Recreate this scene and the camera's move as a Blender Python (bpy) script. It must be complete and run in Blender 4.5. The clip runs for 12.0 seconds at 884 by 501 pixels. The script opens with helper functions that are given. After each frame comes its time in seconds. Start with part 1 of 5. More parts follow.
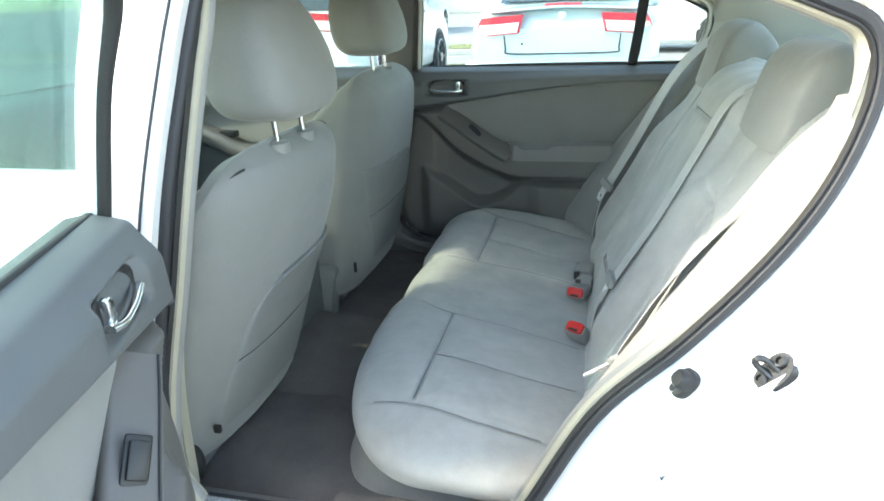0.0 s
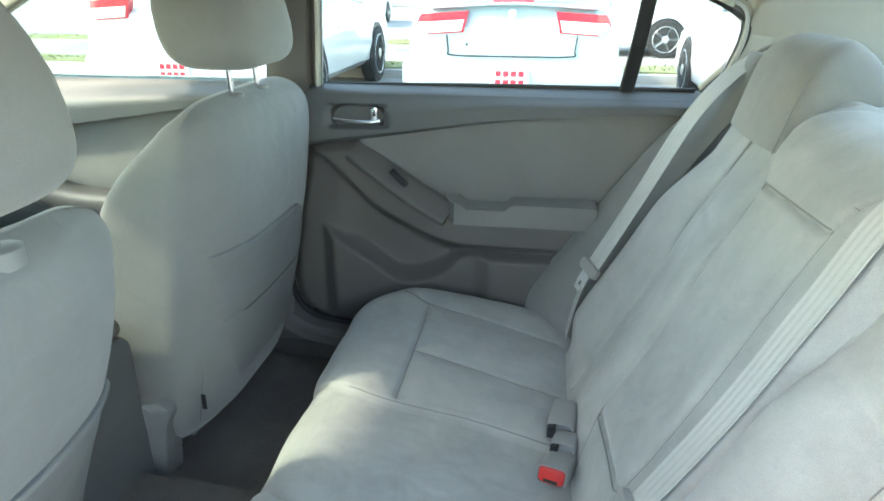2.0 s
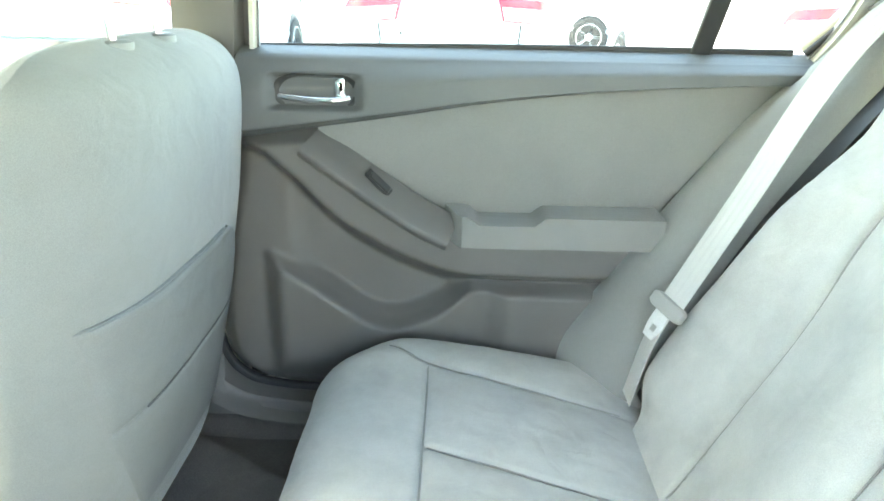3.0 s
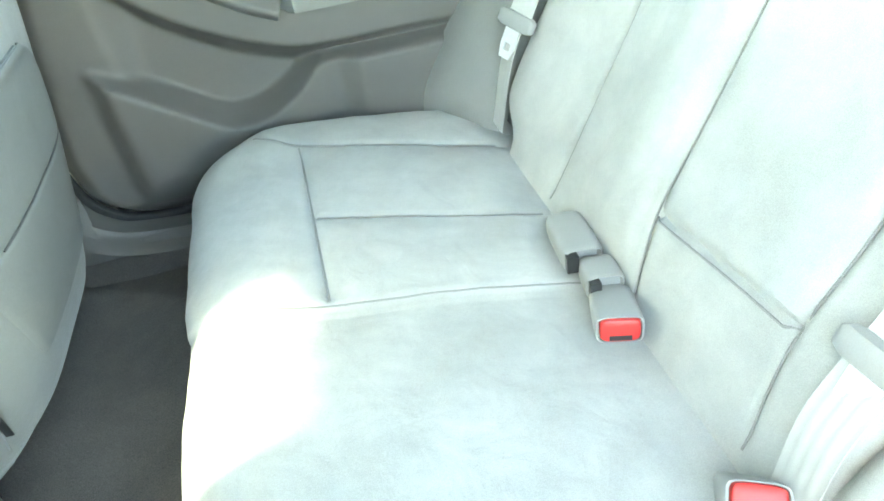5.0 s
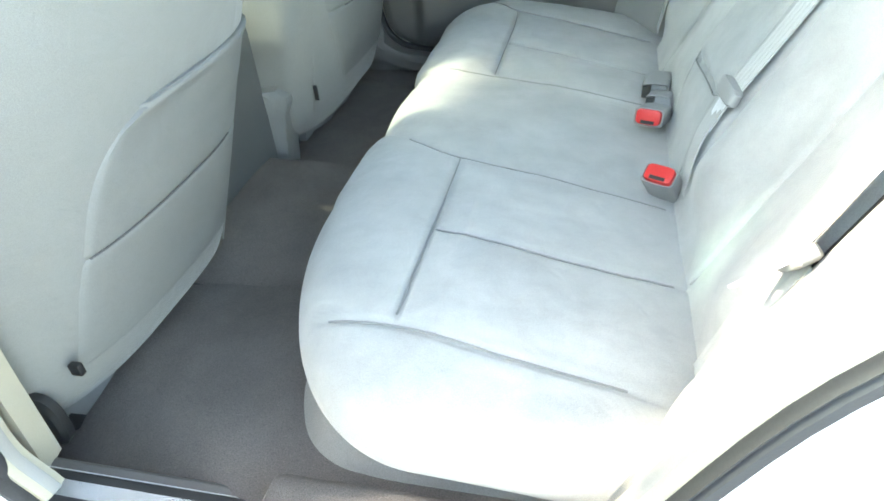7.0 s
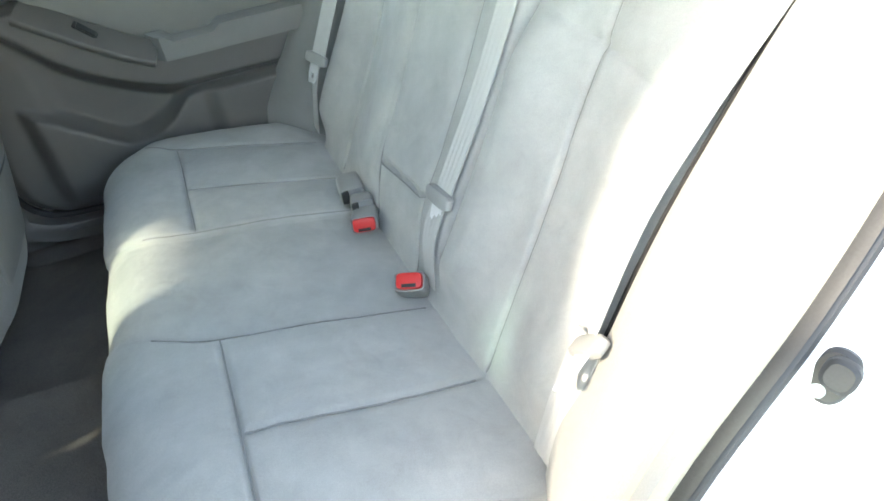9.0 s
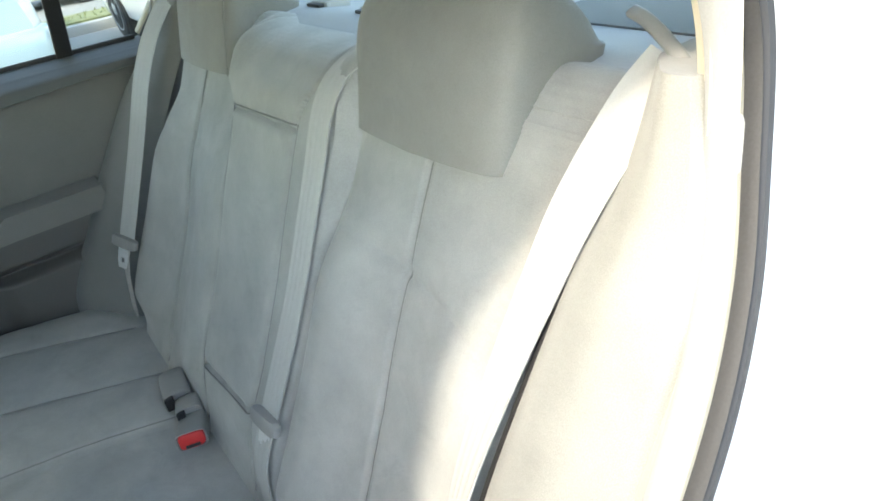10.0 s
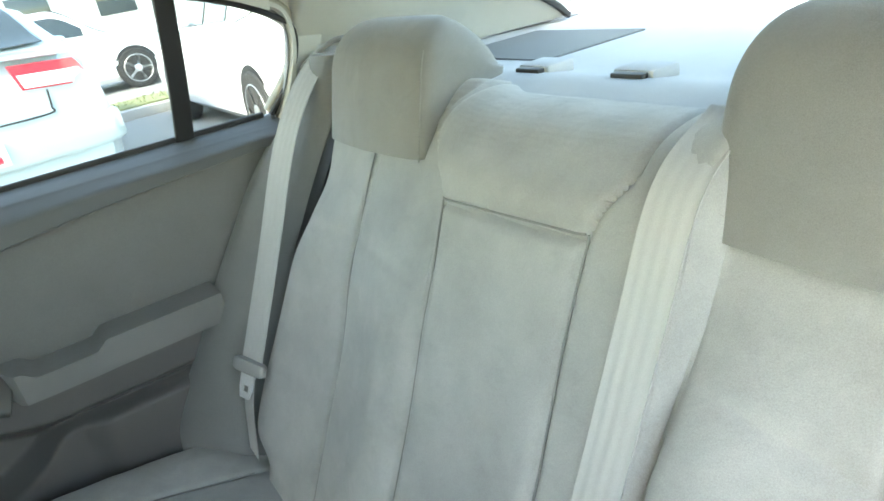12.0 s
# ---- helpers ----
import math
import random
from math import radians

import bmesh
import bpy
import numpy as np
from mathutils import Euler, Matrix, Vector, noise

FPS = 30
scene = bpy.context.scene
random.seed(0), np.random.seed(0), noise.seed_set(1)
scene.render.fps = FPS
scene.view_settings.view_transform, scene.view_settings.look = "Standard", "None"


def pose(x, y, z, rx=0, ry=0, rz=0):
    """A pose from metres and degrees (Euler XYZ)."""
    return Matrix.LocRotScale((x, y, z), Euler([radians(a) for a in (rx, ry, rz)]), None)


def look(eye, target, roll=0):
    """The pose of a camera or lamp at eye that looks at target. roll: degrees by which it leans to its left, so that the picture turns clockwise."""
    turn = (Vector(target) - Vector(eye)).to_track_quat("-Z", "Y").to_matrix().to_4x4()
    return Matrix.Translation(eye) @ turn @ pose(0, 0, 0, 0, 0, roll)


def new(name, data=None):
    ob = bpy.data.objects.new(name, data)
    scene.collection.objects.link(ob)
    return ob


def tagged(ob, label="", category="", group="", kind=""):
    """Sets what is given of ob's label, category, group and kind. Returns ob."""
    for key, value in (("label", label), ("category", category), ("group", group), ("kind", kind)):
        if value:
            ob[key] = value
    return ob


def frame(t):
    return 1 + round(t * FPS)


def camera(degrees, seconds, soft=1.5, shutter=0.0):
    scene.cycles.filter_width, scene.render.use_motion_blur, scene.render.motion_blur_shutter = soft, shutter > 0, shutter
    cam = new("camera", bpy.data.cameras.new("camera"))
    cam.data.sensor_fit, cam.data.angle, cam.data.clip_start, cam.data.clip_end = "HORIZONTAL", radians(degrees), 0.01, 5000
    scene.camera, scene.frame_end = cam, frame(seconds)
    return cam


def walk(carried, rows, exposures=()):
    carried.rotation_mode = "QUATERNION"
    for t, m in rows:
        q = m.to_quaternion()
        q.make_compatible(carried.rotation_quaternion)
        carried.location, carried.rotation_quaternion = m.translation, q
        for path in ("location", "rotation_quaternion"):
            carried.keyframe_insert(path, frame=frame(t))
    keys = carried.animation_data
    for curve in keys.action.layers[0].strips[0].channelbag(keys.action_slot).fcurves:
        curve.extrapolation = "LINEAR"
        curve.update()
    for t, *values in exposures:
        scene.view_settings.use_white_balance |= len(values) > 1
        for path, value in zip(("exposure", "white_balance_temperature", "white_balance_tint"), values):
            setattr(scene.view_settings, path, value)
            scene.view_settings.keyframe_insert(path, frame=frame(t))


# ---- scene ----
# x runs to the back of the car, y to its right side, z up; the ground is z = 0 and the car's middle y = 0
cam = camera(67.9, 12.0, soft=1.7)
PATH = [
    (0, (0.048, -1.693, 1.273), (-0.397, 0.115, 0.542), -2.3),
    (0.5, (0.049, -1.657, 1.278), (-0.481, 0.116, 0.518), -2.2),
    (1, (0.158, -1.473, 1.276), (-0.447, 0.29, 0.551), -2.4),
    (1.5, (0.088, -1.187, 1.251), (-0.367, 0.62, 0.526), -0.8),
    (2, (-0.047, -0.897, 1.251), (-0.32, 0.937, 0.501), 0.2),
    (2.5, (-0.172, -0.58, 1.192), (-0.416, 1.252, 0.427), -1.0),
    (3, (-0.263, -0.42, 1.112), (-0.292, 1.437, 0.371), 1.1),
    (3.5, (-0.282, -0.321, 1.087), (-0.162, 1.373, 0.03), -8.1),
    (3.7, (-0.331, -0.352, 1.023), (-0.138, 1.292, -0.101), -7.4),
    (5.3, (-0.237, -0.517, 1.021), (0.023, 1.024, -0.227), -9.1),
    (5.5, (-0.231, -0.621, 1.035), (0.025, 0.919, -0.215), -6.5),
    (6, (-0.186, -0.897, 1.072), (-0.11, 0.668, -0.172), -3.8),
    (6.5, (-0.099, -1.091, 1.035), (-0.454, 0.483, -0.147), -5.0),
    (6.7, (-0.077, -1.138, 1.005), (-0.516, 0.423, -0.166), -5.2),
    (8.3, (-0.167, -1.119, 1.085), (-0.288, 0.492, -0.094), -11.3),
    (8.5, (-0.183, -1.115, 1.135), (-0.098, 0.495, -0.048), -10.5),
    (9, (-0.193, -1.061, 1.159), (0.31, 0.487, -0.003), -9.3),
    (9.5, (-0.115, -0.998, 1.188), (0.673, 0.432, 0.032), -8.0),
    (10, (-0.041, -0.97, 1.282), (0.88, 0.479, 0.256), -9.7),
    (10.5, (-0.005, -0.945, 1.327), (0.972, 0.544, 0.419), -11.0),
    (11, (-0.042, -0.877, 1.309), (0.917, 0.668, 0.476), -11.3),
    (11.5, (-0.103, -0.749, 1.295), (0.862, 0.813, 0.502), -10.3),
    (12, (-0.109, -0.53, 1.251), (0.825, 1.039, 0.433), -10.7),
]
EXPOSURES = [
    (0, 3.12, 8050, 5), (1.5, 3.27, 8250, 7), (2, 3.44, 8050, 6), (2.5, 4.06, 8450, 5), (3, 4.81, 8750, 6), (3.5, 5.25, 8800, 4), (5.5, 5.10, 8800, -2), (6, 4.90, 8600, -1),
    (6.5, 4.48, 8350, 2), (8.3, 4.02, 8350, 6), (9, 3.66, 8250, 8), (10, 2.82, 7950, 8), (11, 2.54, 8000, 6), (12, 3.41, 8450, 8),
]
walk(cam, [(t, look(eye, target, roll)) for t, eye, target, roll in PATH], EXPOSURES)

# ---- light: hazy daylight ----
world = bpy.data.worlds.new("world")
scene.world = world
world.use_nodes = True
sky = world.node_tree.nodes.new("ShaderNodeTexSky")
sky.sky_type = "NISHITA"
sky.sun_disc = False
SUN_ELEVATION, SUN_AZIMUTH = 38.0, 196.0   # degrees; the azimuth counts from +x towards +y
sky.sun_elevation = radians(SUN_ELEVATION)
sky.sun_rotation = radians(90 - SUN_AZIMUTH)
sky.air_density, sky.dust_density = 1.0, 1.0
background = world.node_tree.nodes["Background"]
world.node_tree.links.new(sky.outputs[0], background.inputs[0])
background.inputs[1].default_value = 0.15
sun = new("sun", bpy.data.lights.new("sun", "SUN"))
sun.data.energy, sun.data.angle, sun.data.color = 0.68, radians(3), (1.0, 0.97, 0.93)
_e, _a = radians(SUN_ELEVATION), radians(SUN_AZIMUTH)
sun.matrix_world = look(Vector((math.cos(_e) * math.cos(_a), math.cos(_e) * math.sin(_a), math.sin(_e))) * 30, (0, 0, 0))


# ---- materials ----
def material(name, color, rough=0.6, metal=0.0, grain=0.0, grain_scale=300.0, stain=0.0, stain_scale=4.0, bump=0.0, coat=0.0, sheen=0.0, crease=0.0):
    """A principled surface with fine grain, broad stains and a fine relief."""
    m = bpy.data.materials.new(name)
    m.use_nodes = True
    n, links = m.node_tree.nodes, m.node_tree.links
    p = n["Principled BSDF"]
    p.inputs["Roughness"].default_value, p.inputs["Metallic"].default_value = rough, metal
    p.inputs["Coat Weight"].default_value, p.inputs["Coat Roughness"].default_value = coat, 0.05
    p.inputs["Sheen Weight"].default_value = sheen
    base = n.new("ShaderNodeRGB")
    base.outputs[0].default_value = (*color, 1)
    last = base.outputs[0]
    place = n.new("ShaderNodeTexCoord")
    fine = n.new("ShaderNodeTexNoise")
    fine.inputs["Scale"].default_value, fine.inputs["Detail"].default_value = grain_scale, 3
    links.new(place.outputs["Object"], fine.inputs["Vector"])
    for amount, scale, source in ((grain, grain_scale, fine), (stain, stain_scale, None)):
        if not amount:
            continue
        if source is None:
            source = n.new("ShaderNodeTexNoise")
            source.inputs["Scale"].default_value, source.inputs["Detail"].default_value = scale, 5
            source.inputs["Roughness"].default_value = 0.6
            links.new(place.outputs["Object"], source.inputs["Vector"])
        span = n.new("ShaderNodeMapRange")
        span.inputs["From Min"].default_value, span.inputs["From Max"].default_value = 0.3, 0.7
        span.inputs["To Min"].default_value, span.inputs["To Max"].default_value = 1 - amount, 1 + amount
        links.new(source.outputs["Fac"], span.inputs["Value"])
        mix = n.new("ShaderNodeVectorMath")
        mix.operation = "SCALE"
        links.new(last, mix.inputs[0])
        links.new(span.outputs[0], mix.inputs["Scale"])
        last = mix.outputs[0]
    links.new(last, p.inputs["Base Color"])
    if bump:
        relief = n.new("ShaderNodeBump")
        relief.inputs["Strength"].default_value, relief.inputs["Distance"].default_value = bump, 0.002
        links.new(fine.outputs["Fac"], relief.inputs["Height"])
        if crease:
            broad, rumple = n.new("ShaderNodeTexNoise"), n.new("ShaderNodeBump")
            broad.inputs["Scale"].default_value, broad.inputs["Detail"].default_value = 16, 4
            broad.inputs["Distortion"].default_value = 0.6
            rumple.inputs["Strength"].default_value, rumple.inputs["Distance"].default_value = crease, 0.02
            links.new(place.outputs["Object"], broad.inputs["Vector"])
            links.new(broad.outputs["Fac"], rumple.inputs["Height"])
            links.new(rumple.outputs[0], relief.inputs["Normal"])
        links.new(relief.outputs[0], p.inputs["Normal"])
    return m


def glass(name, tint=(0.86, 0.93, 0.9), gloss=0.9, least=0.04):
    m = bpy.data.materials.new(name)
    m.use_nodes = True
    n, links = m.node_tree.nodes, m.node_tree.links
    n.remove(n["Principled BSDF"])
    clear, mirror, mix, fresnel = n.new("ShaderNodeBsdfTransparent"), n.new("ShaderNodeBsdfGlossy"), n.new("ShaderNodeMixShader"), n.new("ShaderNodeLayerWeight")
    clear.inputs[0].default_value, mirror.inputs[0].default_value = (*tint, 1), (gloss, gloss, gloss, 1)
    mirror.inputs["Roughness"].default_value, fresnel.inputs["Blend"].default_value = 0.01, 0.5
    steep, share = n.new("ShaderNodeMath"), n.new("ShaderNodeMath")
    steep.operation, share.operation = "POWER", "MULTIPLY_ADD"
    steep.inputs[1].default_value = 5.0
    share.inputs[1].default_value, share.inputs[2].default_value = 1 - least, least
    links.new(fresnel.outputs["Facing"], steep.inputs[0])
    links.new(steep.outputs[0], share.inputs[0])
    links.new(share.outputs[0], mix.inputs[0])
    links.new(clear.outputs[0], mix.inputs[1])
    links.new(mirror.outputs[0], mix.inputs[2])
    links.new(mix.outputs[0], n["Material Output"].inputs[0])
    return m


FABRIC = material("seat fabric", (0.37, 0.37, 0.355), 0.95, grain=0.12, grain_scale=900, stain=0.13, stain_scale=11, bump=0.25, sheen=0.25, crease=0.2)
# the bench fabric again, darkened for the shade on the headrests
FABRIC_SHADED = material("seat fabric in shade", (0.252, 0.249, 0.238), 0.95, grain=0.12, grain_scale=1100, stain=0.08, stain_scale=11, bump=0.3, sheen=0.25, crease=0.16)
LIT_BOLSTER_CLOTH = material("bolster cloth in its lit tone", (0.282, 0.279, 0.260), 0.95, grain=0.12, grain_scale=900, stain=0.08, stain_scale=9, bump=0.25, sheen=0.25, crease=0.16)
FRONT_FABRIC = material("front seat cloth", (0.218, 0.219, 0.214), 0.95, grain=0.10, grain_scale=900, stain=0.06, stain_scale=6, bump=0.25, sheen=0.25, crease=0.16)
POCKET_CLOTH = material("pocket vinyl", (0.212, 0.215, 0.214), 0.7, grain=0.08, grain_scale=700, stain=0.05, stain_scale=8, bump=0.2, crease=0.16)
TRIM_DARK = material("dark door trim plastic", (0.112, 0.117, 0.120), 0.5, grain=0.10, grain_scale=1300, stain=0.05, stain_scale=6, bump=0.25)
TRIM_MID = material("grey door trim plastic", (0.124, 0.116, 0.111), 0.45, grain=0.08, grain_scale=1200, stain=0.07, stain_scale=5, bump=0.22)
BASE_TRIM = material("pale grey seat base carpet", (0.27, 0.26, 0.245), 0.95, grain=0.2, grain_scale=900, stain=0.10, stain_scale=9, bump=0.5)
TRIM_CLOTH = material("door insert cloth", (0.212, 0.206, 0.199), 0.95, grain=0.12, grain_scale=1000, stain=0.05, stain_scale=8, bump=0.3, sheen=0.2, crease=0.07)
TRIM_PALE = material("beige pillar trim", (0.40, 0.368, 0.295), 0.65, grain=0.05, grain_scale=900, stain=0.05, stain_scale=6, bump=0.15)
LINING = material("woven roof lining", (0.58, 0.57, 0.51), 0.98, grain=0.08, grain_scale=1200, stain=0.06, stain_scale=5, bump=0.3)
SHELF = material("felt parcel shelf", (0.50, 0.51, 0.51), 0.95, grain=0.12, grain_scale=1000, stain=0.06, stain_scale=6, bump=0.35)
GRILLE = material("speaker mesh", (0.17, 0.178, 0.178), 0.8, grain=0.4, grain_scale=1500, bump=0.4)
CARPET = material("dark loop carpet", (0.132, 0.115, 0.106), 1.0, grain=0.35, grain_scale=700, stain=0.15, stain_scale=9, bump=0.8)
MAT = material("grey floor mat", (0.070, 0.063, 0.063), 1.0, grain=0.3, grain_scale=800, stain=0.2, stain_scale=12, bump=0.8)
PAINT = material("white car paint", (0.80, 0.81, 0.82), 0.3, stain=0.02, stain_scale=8, coat=0.8)
RUBBER = material("black rubber", (0.025, 0.025, 0.027), 0.6, grain=0.15, grain_scale=400, bump=0.1)
SEAL = material("grey door seal", (0.028, 0.029, 0.034), 0.6, grain=0.03, grain_scale=500, stain=0.06, stain_scale=12, bump=0.15)
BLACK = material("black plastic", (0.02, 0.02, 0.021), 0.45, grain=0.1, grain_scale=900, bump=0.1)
CHROME = material("chrome", (0.82, 0.83, 0.85), 0.12, 1.0, stain=0.05, stain_scale=40)
STEEL = material("zinc plated steel", (0.085, 0.087, 0.092), 0.30, 0.85, grain=0.15, grain_scale=300, stain=0.15, stain_scale=60, bump=0.2)
WEBBING = material("grey belt webbing", (0.47, 0.47, 0.455), 0.65, grain=0.12, grain_scale=1500, bump=0.3, sheen=0.1)
TONGUE_STEEL = material("bright tongue steel", (0.78, 0.79, 0.80), 0.30, 0.4, grain=0.05, grain_scale=300)
BELT_PLASTIC = material("grey belt plastic", (0.30, 0.30, 0.292), 0.5, grain=0.05, grain_scale=800, bump=0.1)
POCKET_SEAM = material("dark pocket thread", (0.10, 0.10, 0.105), 0.9, grain=0.2, grain_scale=900)
SEAM = material("dark seam thread", (0.25, 0.25, 0.245), 0.95, grain=0.2, grain_scale=900)
STOP = material("dark grey rubber", (0.022, 0.023, 0.026), 0.6, grain=0.1, grain_scale=500, bump=0.1)
GUIDE = material("smoked grey plastic", (0.25, 0.25, 0.245), 0.5, grain=0.06, grain_scale=800, bump=0.1)
RED = material("red release button", (0.62, 0.03, 0.03), 0.4, grain=0.05, grain_scale=500)
GLASS = glass("tinted window glass", (0.84, 0.90, 0.885))
DOOR_GLASS = glass("tinted glass of the open door", (0.80, 0.93, 0.91), 0.6, 0.02)
SIDE_GLASS = glass("reflecting side glass", (0.45, 0.62, 0.60), 0.55, 0.08)
REAR_GLASS = glass("shaded rear glass", (0.90, 0.95, 0.93))
CLEAR = glass("clear glass", (0.74, 0.82, 0.79))


# ---- mesh tools ----
def part(name, bm, mat, parent=None, label="", sharp=40):
    bmesh.ops.recalc_face_normals(bm, faces=bm.faces)
    me = bpy.data.meshes.new(name)
    bm.to_mesh(me)
    bm.free()
    me.polygons.foreach_set("use_smooth", [True] * len(me.polygons))
    me.set_sharp_from_angle(angle=radians(sharp))
    me.materials.append(mat)
    ob = new(name, me)
    if parent is not None:
        ob.parent = parent
    return tagged(ob, label)


def thing(name, label, category, m=None, group="", kind=""):
    ob = new(name)
    ob.empty_display_size = 0.05
    if m is not None:
        ob.matrix_world = m
    return tagged(ob, label, category, group, kind)


def curve(points, n):
    """n + 1 points of a smooth curve through the points given."""
    pts = [Vector(p) for p in points]
    pts = [2 * pts[0] - pts[1]] + pts + [2 * pts[-1] - pts[-2]]
    out, spans = [], len(pts) - 3
    for i in range(n + 1):
        s = min(i / n * spans, spans - 1e-6)
        k, t = int(s), s - int(s)
        a, b, c, d = pts[k:k + 4]
        out.append(0.5 * ((2 * b) + (c - a) * t + (2 * a - 5 * b + 4 * c - d) * t * t + (3 * b - a - 3 * c + d) * t ** 3))
    return out


def lerp(a, b, t):
    return a + (b - a) * t


def smooth(t):
    t = max(0.0, min(1.0, t))
    return t * t * (3 - 2 * t)


def dent(d, width):
    """1 on a line, falling to 0 at about two widths beside it."""
    return math.exp(-(d / width) ** 2)


def along(points, s):
    """The height of a broken, softened line, given by its (place, height) points, at s."""
    if s <= points[0][0]:
        return points[0][1]
    for (a, va), (b, vb) in zip(points, points[1:]):
        if s <= b:
            return lerp(va, vb, smooth((s - a) / (b - a)))
    return points[-1][1]


def flow(points, s):
    """A smooth line through (place, height) points, at s."""
    if s <= points[0][0]:
        return points[0][1]
    if s >= points[-1][0]:
        return points[-1][1]
    k = next(i for i in range(len(points) - 1) if s <= points[i + 1][0])
    (xa, va), (xb, vb) = points[k], points[k + 1]

    def slope(i):
        a, b = points[max(i - 1, 0)], points[min(i + 1, len(points) - 1)]
        return (b[1] - a[1]) / (b[0] - a[0])
    d = xb - xa
    t = (s - xa) / d
    return (1 + 2 * t) * (1 - t) ** 2 * va + t * (1 - t) ** 2 * d * slope(k) + t * t * (3 - 2 * t) * vb + t * t * (t - 1) * d * slope(k + 1)


def slab(fn, nu, nv, back):
    """A solid whose front is the sheet fn(u, v), and whose rear lies by the vector back behind it."""
    bm = bmesh.new()
    back = Vector(back)
    f = [[bm.verts.new(fn(i / nu, j / nv)) for j in range(nv + 1)] for i in range(nu + 1)]
    b = [[bm.verts.new(f[i][j].co + back) if i in (0, nu) or j in (0, nv) else None for j in range(nv + 1)] for i in range(nu + 1)]
    for i in range(nu):
        for j in range(nv):
            bm.faces.new((f[i][j], f[i + 1][j], f[i + 1][j + 1], f[i][j + 1]))
    edge = [(i, 0) for i in range(nu)] + [(nu, j) for j in range(nv)] + [(i, nv) for i in range(nu, 0, -1)] + [(0, j) for j in range(nv, 0, -1)]
    for (i, j), (k, l) in zip(edge, edge[1:] + edge[:1]):
        bm.faces.new((f[i][j], b[i][j], b[k][l], f[k][l]))
    bm.faces.new([b[i][j] for i, j in edge])
    return bm


def shell_of(fn, nu, nv):
    """The open sheet fn(u, v), whose rims lie hidden."""
    bm = bmesh.new()
    f = [[bm.verts.new(fn(i / nu, j / nv)) for j in range(nv + 1)] for i in range(nu + 1)]
    for i in range(nu):
        for j in range(nv):
            bm.faces.new((f[i][j], f[i + 1][j], f[i + 1][j + 1], f[i][j + 1]))
    return bm


def loft(rings, cap=True):
    """A solid through closed rings of equally many points."""
    bm = bmesh.new()
    vs = [[bm.verts.new(p) for p in ring] for ring in rings]
    n = len(vs[0])
    for a, b in zip(vs, vs[1:]):
        for i in range(n):
            bm.faces.new((a[i], a[(i + 1) % n], b[(i + 1) % n], b[i]))
    if cap:
        bm.faces.new(vs[0][::-1])
        bm.faces.new(vs[-1])
    return bm


def ring(center, ax, ay, n=24, power=2.0):
    """A closed ring round center with the half axes ax and ay; power over 2 squares it."""
    out = []
    for i in range(n):
        t = 2 * math.pi * i / n
        c, s = math.cos(t), math.sin(t)
        out.append(Vector(center) + Vector(ax) * math.copysign(abs(c) ** (2 / power), c) + Vector(ay) * math.copysign(abs(s) ** (2 / power), s))
    return out


def sweep(points, profile, up=(0, 0, 1), scale=None):
    """A solid of a closed (side, up) profile drawn along points."""
    pts = [Vector(p) for p in points]
    rings = []
    for i, p in enumerate(pts):
        t = (pts[min(i + 1, len(pts) - 1)] - pts[max(i - 1, 0)]).normalized()
        side = t.cross(Vector(up)).normalized()
        top = side.cross(t).normalized()
        k = scale(i / (len(pts) - 1)) if scale else 1.0
        rings.append([p + side * a * k + top * b * k for a, b in profile])
    return loft(rings)


def circle(r, n=10):
    return [(r * math.cos(2 * math.pi * i / n), r * math.sin(2 * math.pi * i / n)) for i in range(n)]


def rect(w, h, r=0.2, n=3):
    """A rounded rectangle as a profile; r is the part of the shorter side that is rounded."""
    rad = min(w, h) * r
    out = []
    for cx, cy, a in ((w / 2 - rad, h / 2 - rad, 0), (-w / 2 + rad, h / 2 - rad, 90), (-w / 2 + rad, -h / 2 + rad, 180), (w / 2 - rad, -h / 2 + rad, 270)):
        for k in range(n + 1):
            t = radians(a + 90 * k / n)
            out.append((cx + rad * math.cos(t), cy + rad * math.sin(t)))
    return out


def box(x0, y0, z0, x1, y1, z1, r=0.004, seg=2):
    bm = bmesh.new()
    bmesh.ops.create_cube(bm, size=1)
    for v in bm.verts:
        v.co = Vector((lerp(x0, x1, v.co.x + 0.5), lerp(y0, y1, v.co.y + 0.5), lerp(z0, z1, v.co.z + 0.5)))
    if r:
        bmesh.ops.bevel(bm, geom=list(bm.edges), offset=r, segments=seg, affect="EDGES", profile=0.5)
    return bm


def moved(bm, m):
    bm.transform(m)
    return bm


def joined(*bms):
    """One bmesh out of several."""
    out = bmesh.new()
    for b in bms:
        me = bpy.data.meshes.new("tmp")
        b.to_mesh(me)
        b.free()
        out.from_mesh(me)
        bpy.data.meshes.remove(me)
    return out


def pillow(w, d, h, power=4.0, n=24, m=14, shape=None):
    """A cushion of the size w (y), d (x), h (z) round the origin; shape(x, y, z) may push its points about."""
    rings = []
    for j in range(m + 1):
        t = -math.pi / 2 + math.pi * (j + 0.02) / (m + 0.04)
        c, s = math.cos(t), math.sin(t)
        z = math.copysign(abs(s) ** (2 / power), s) * h / 2
        k = abs(c) ** (2 / power)
        rings.append([Vector(shape(p.x, p.y, p.z)) if shape else p for p in ring((0, 0, z), (d / 2 * k, 0, 0), (0, w / 2 * k, 0), n, power)])
    return loft(rings)


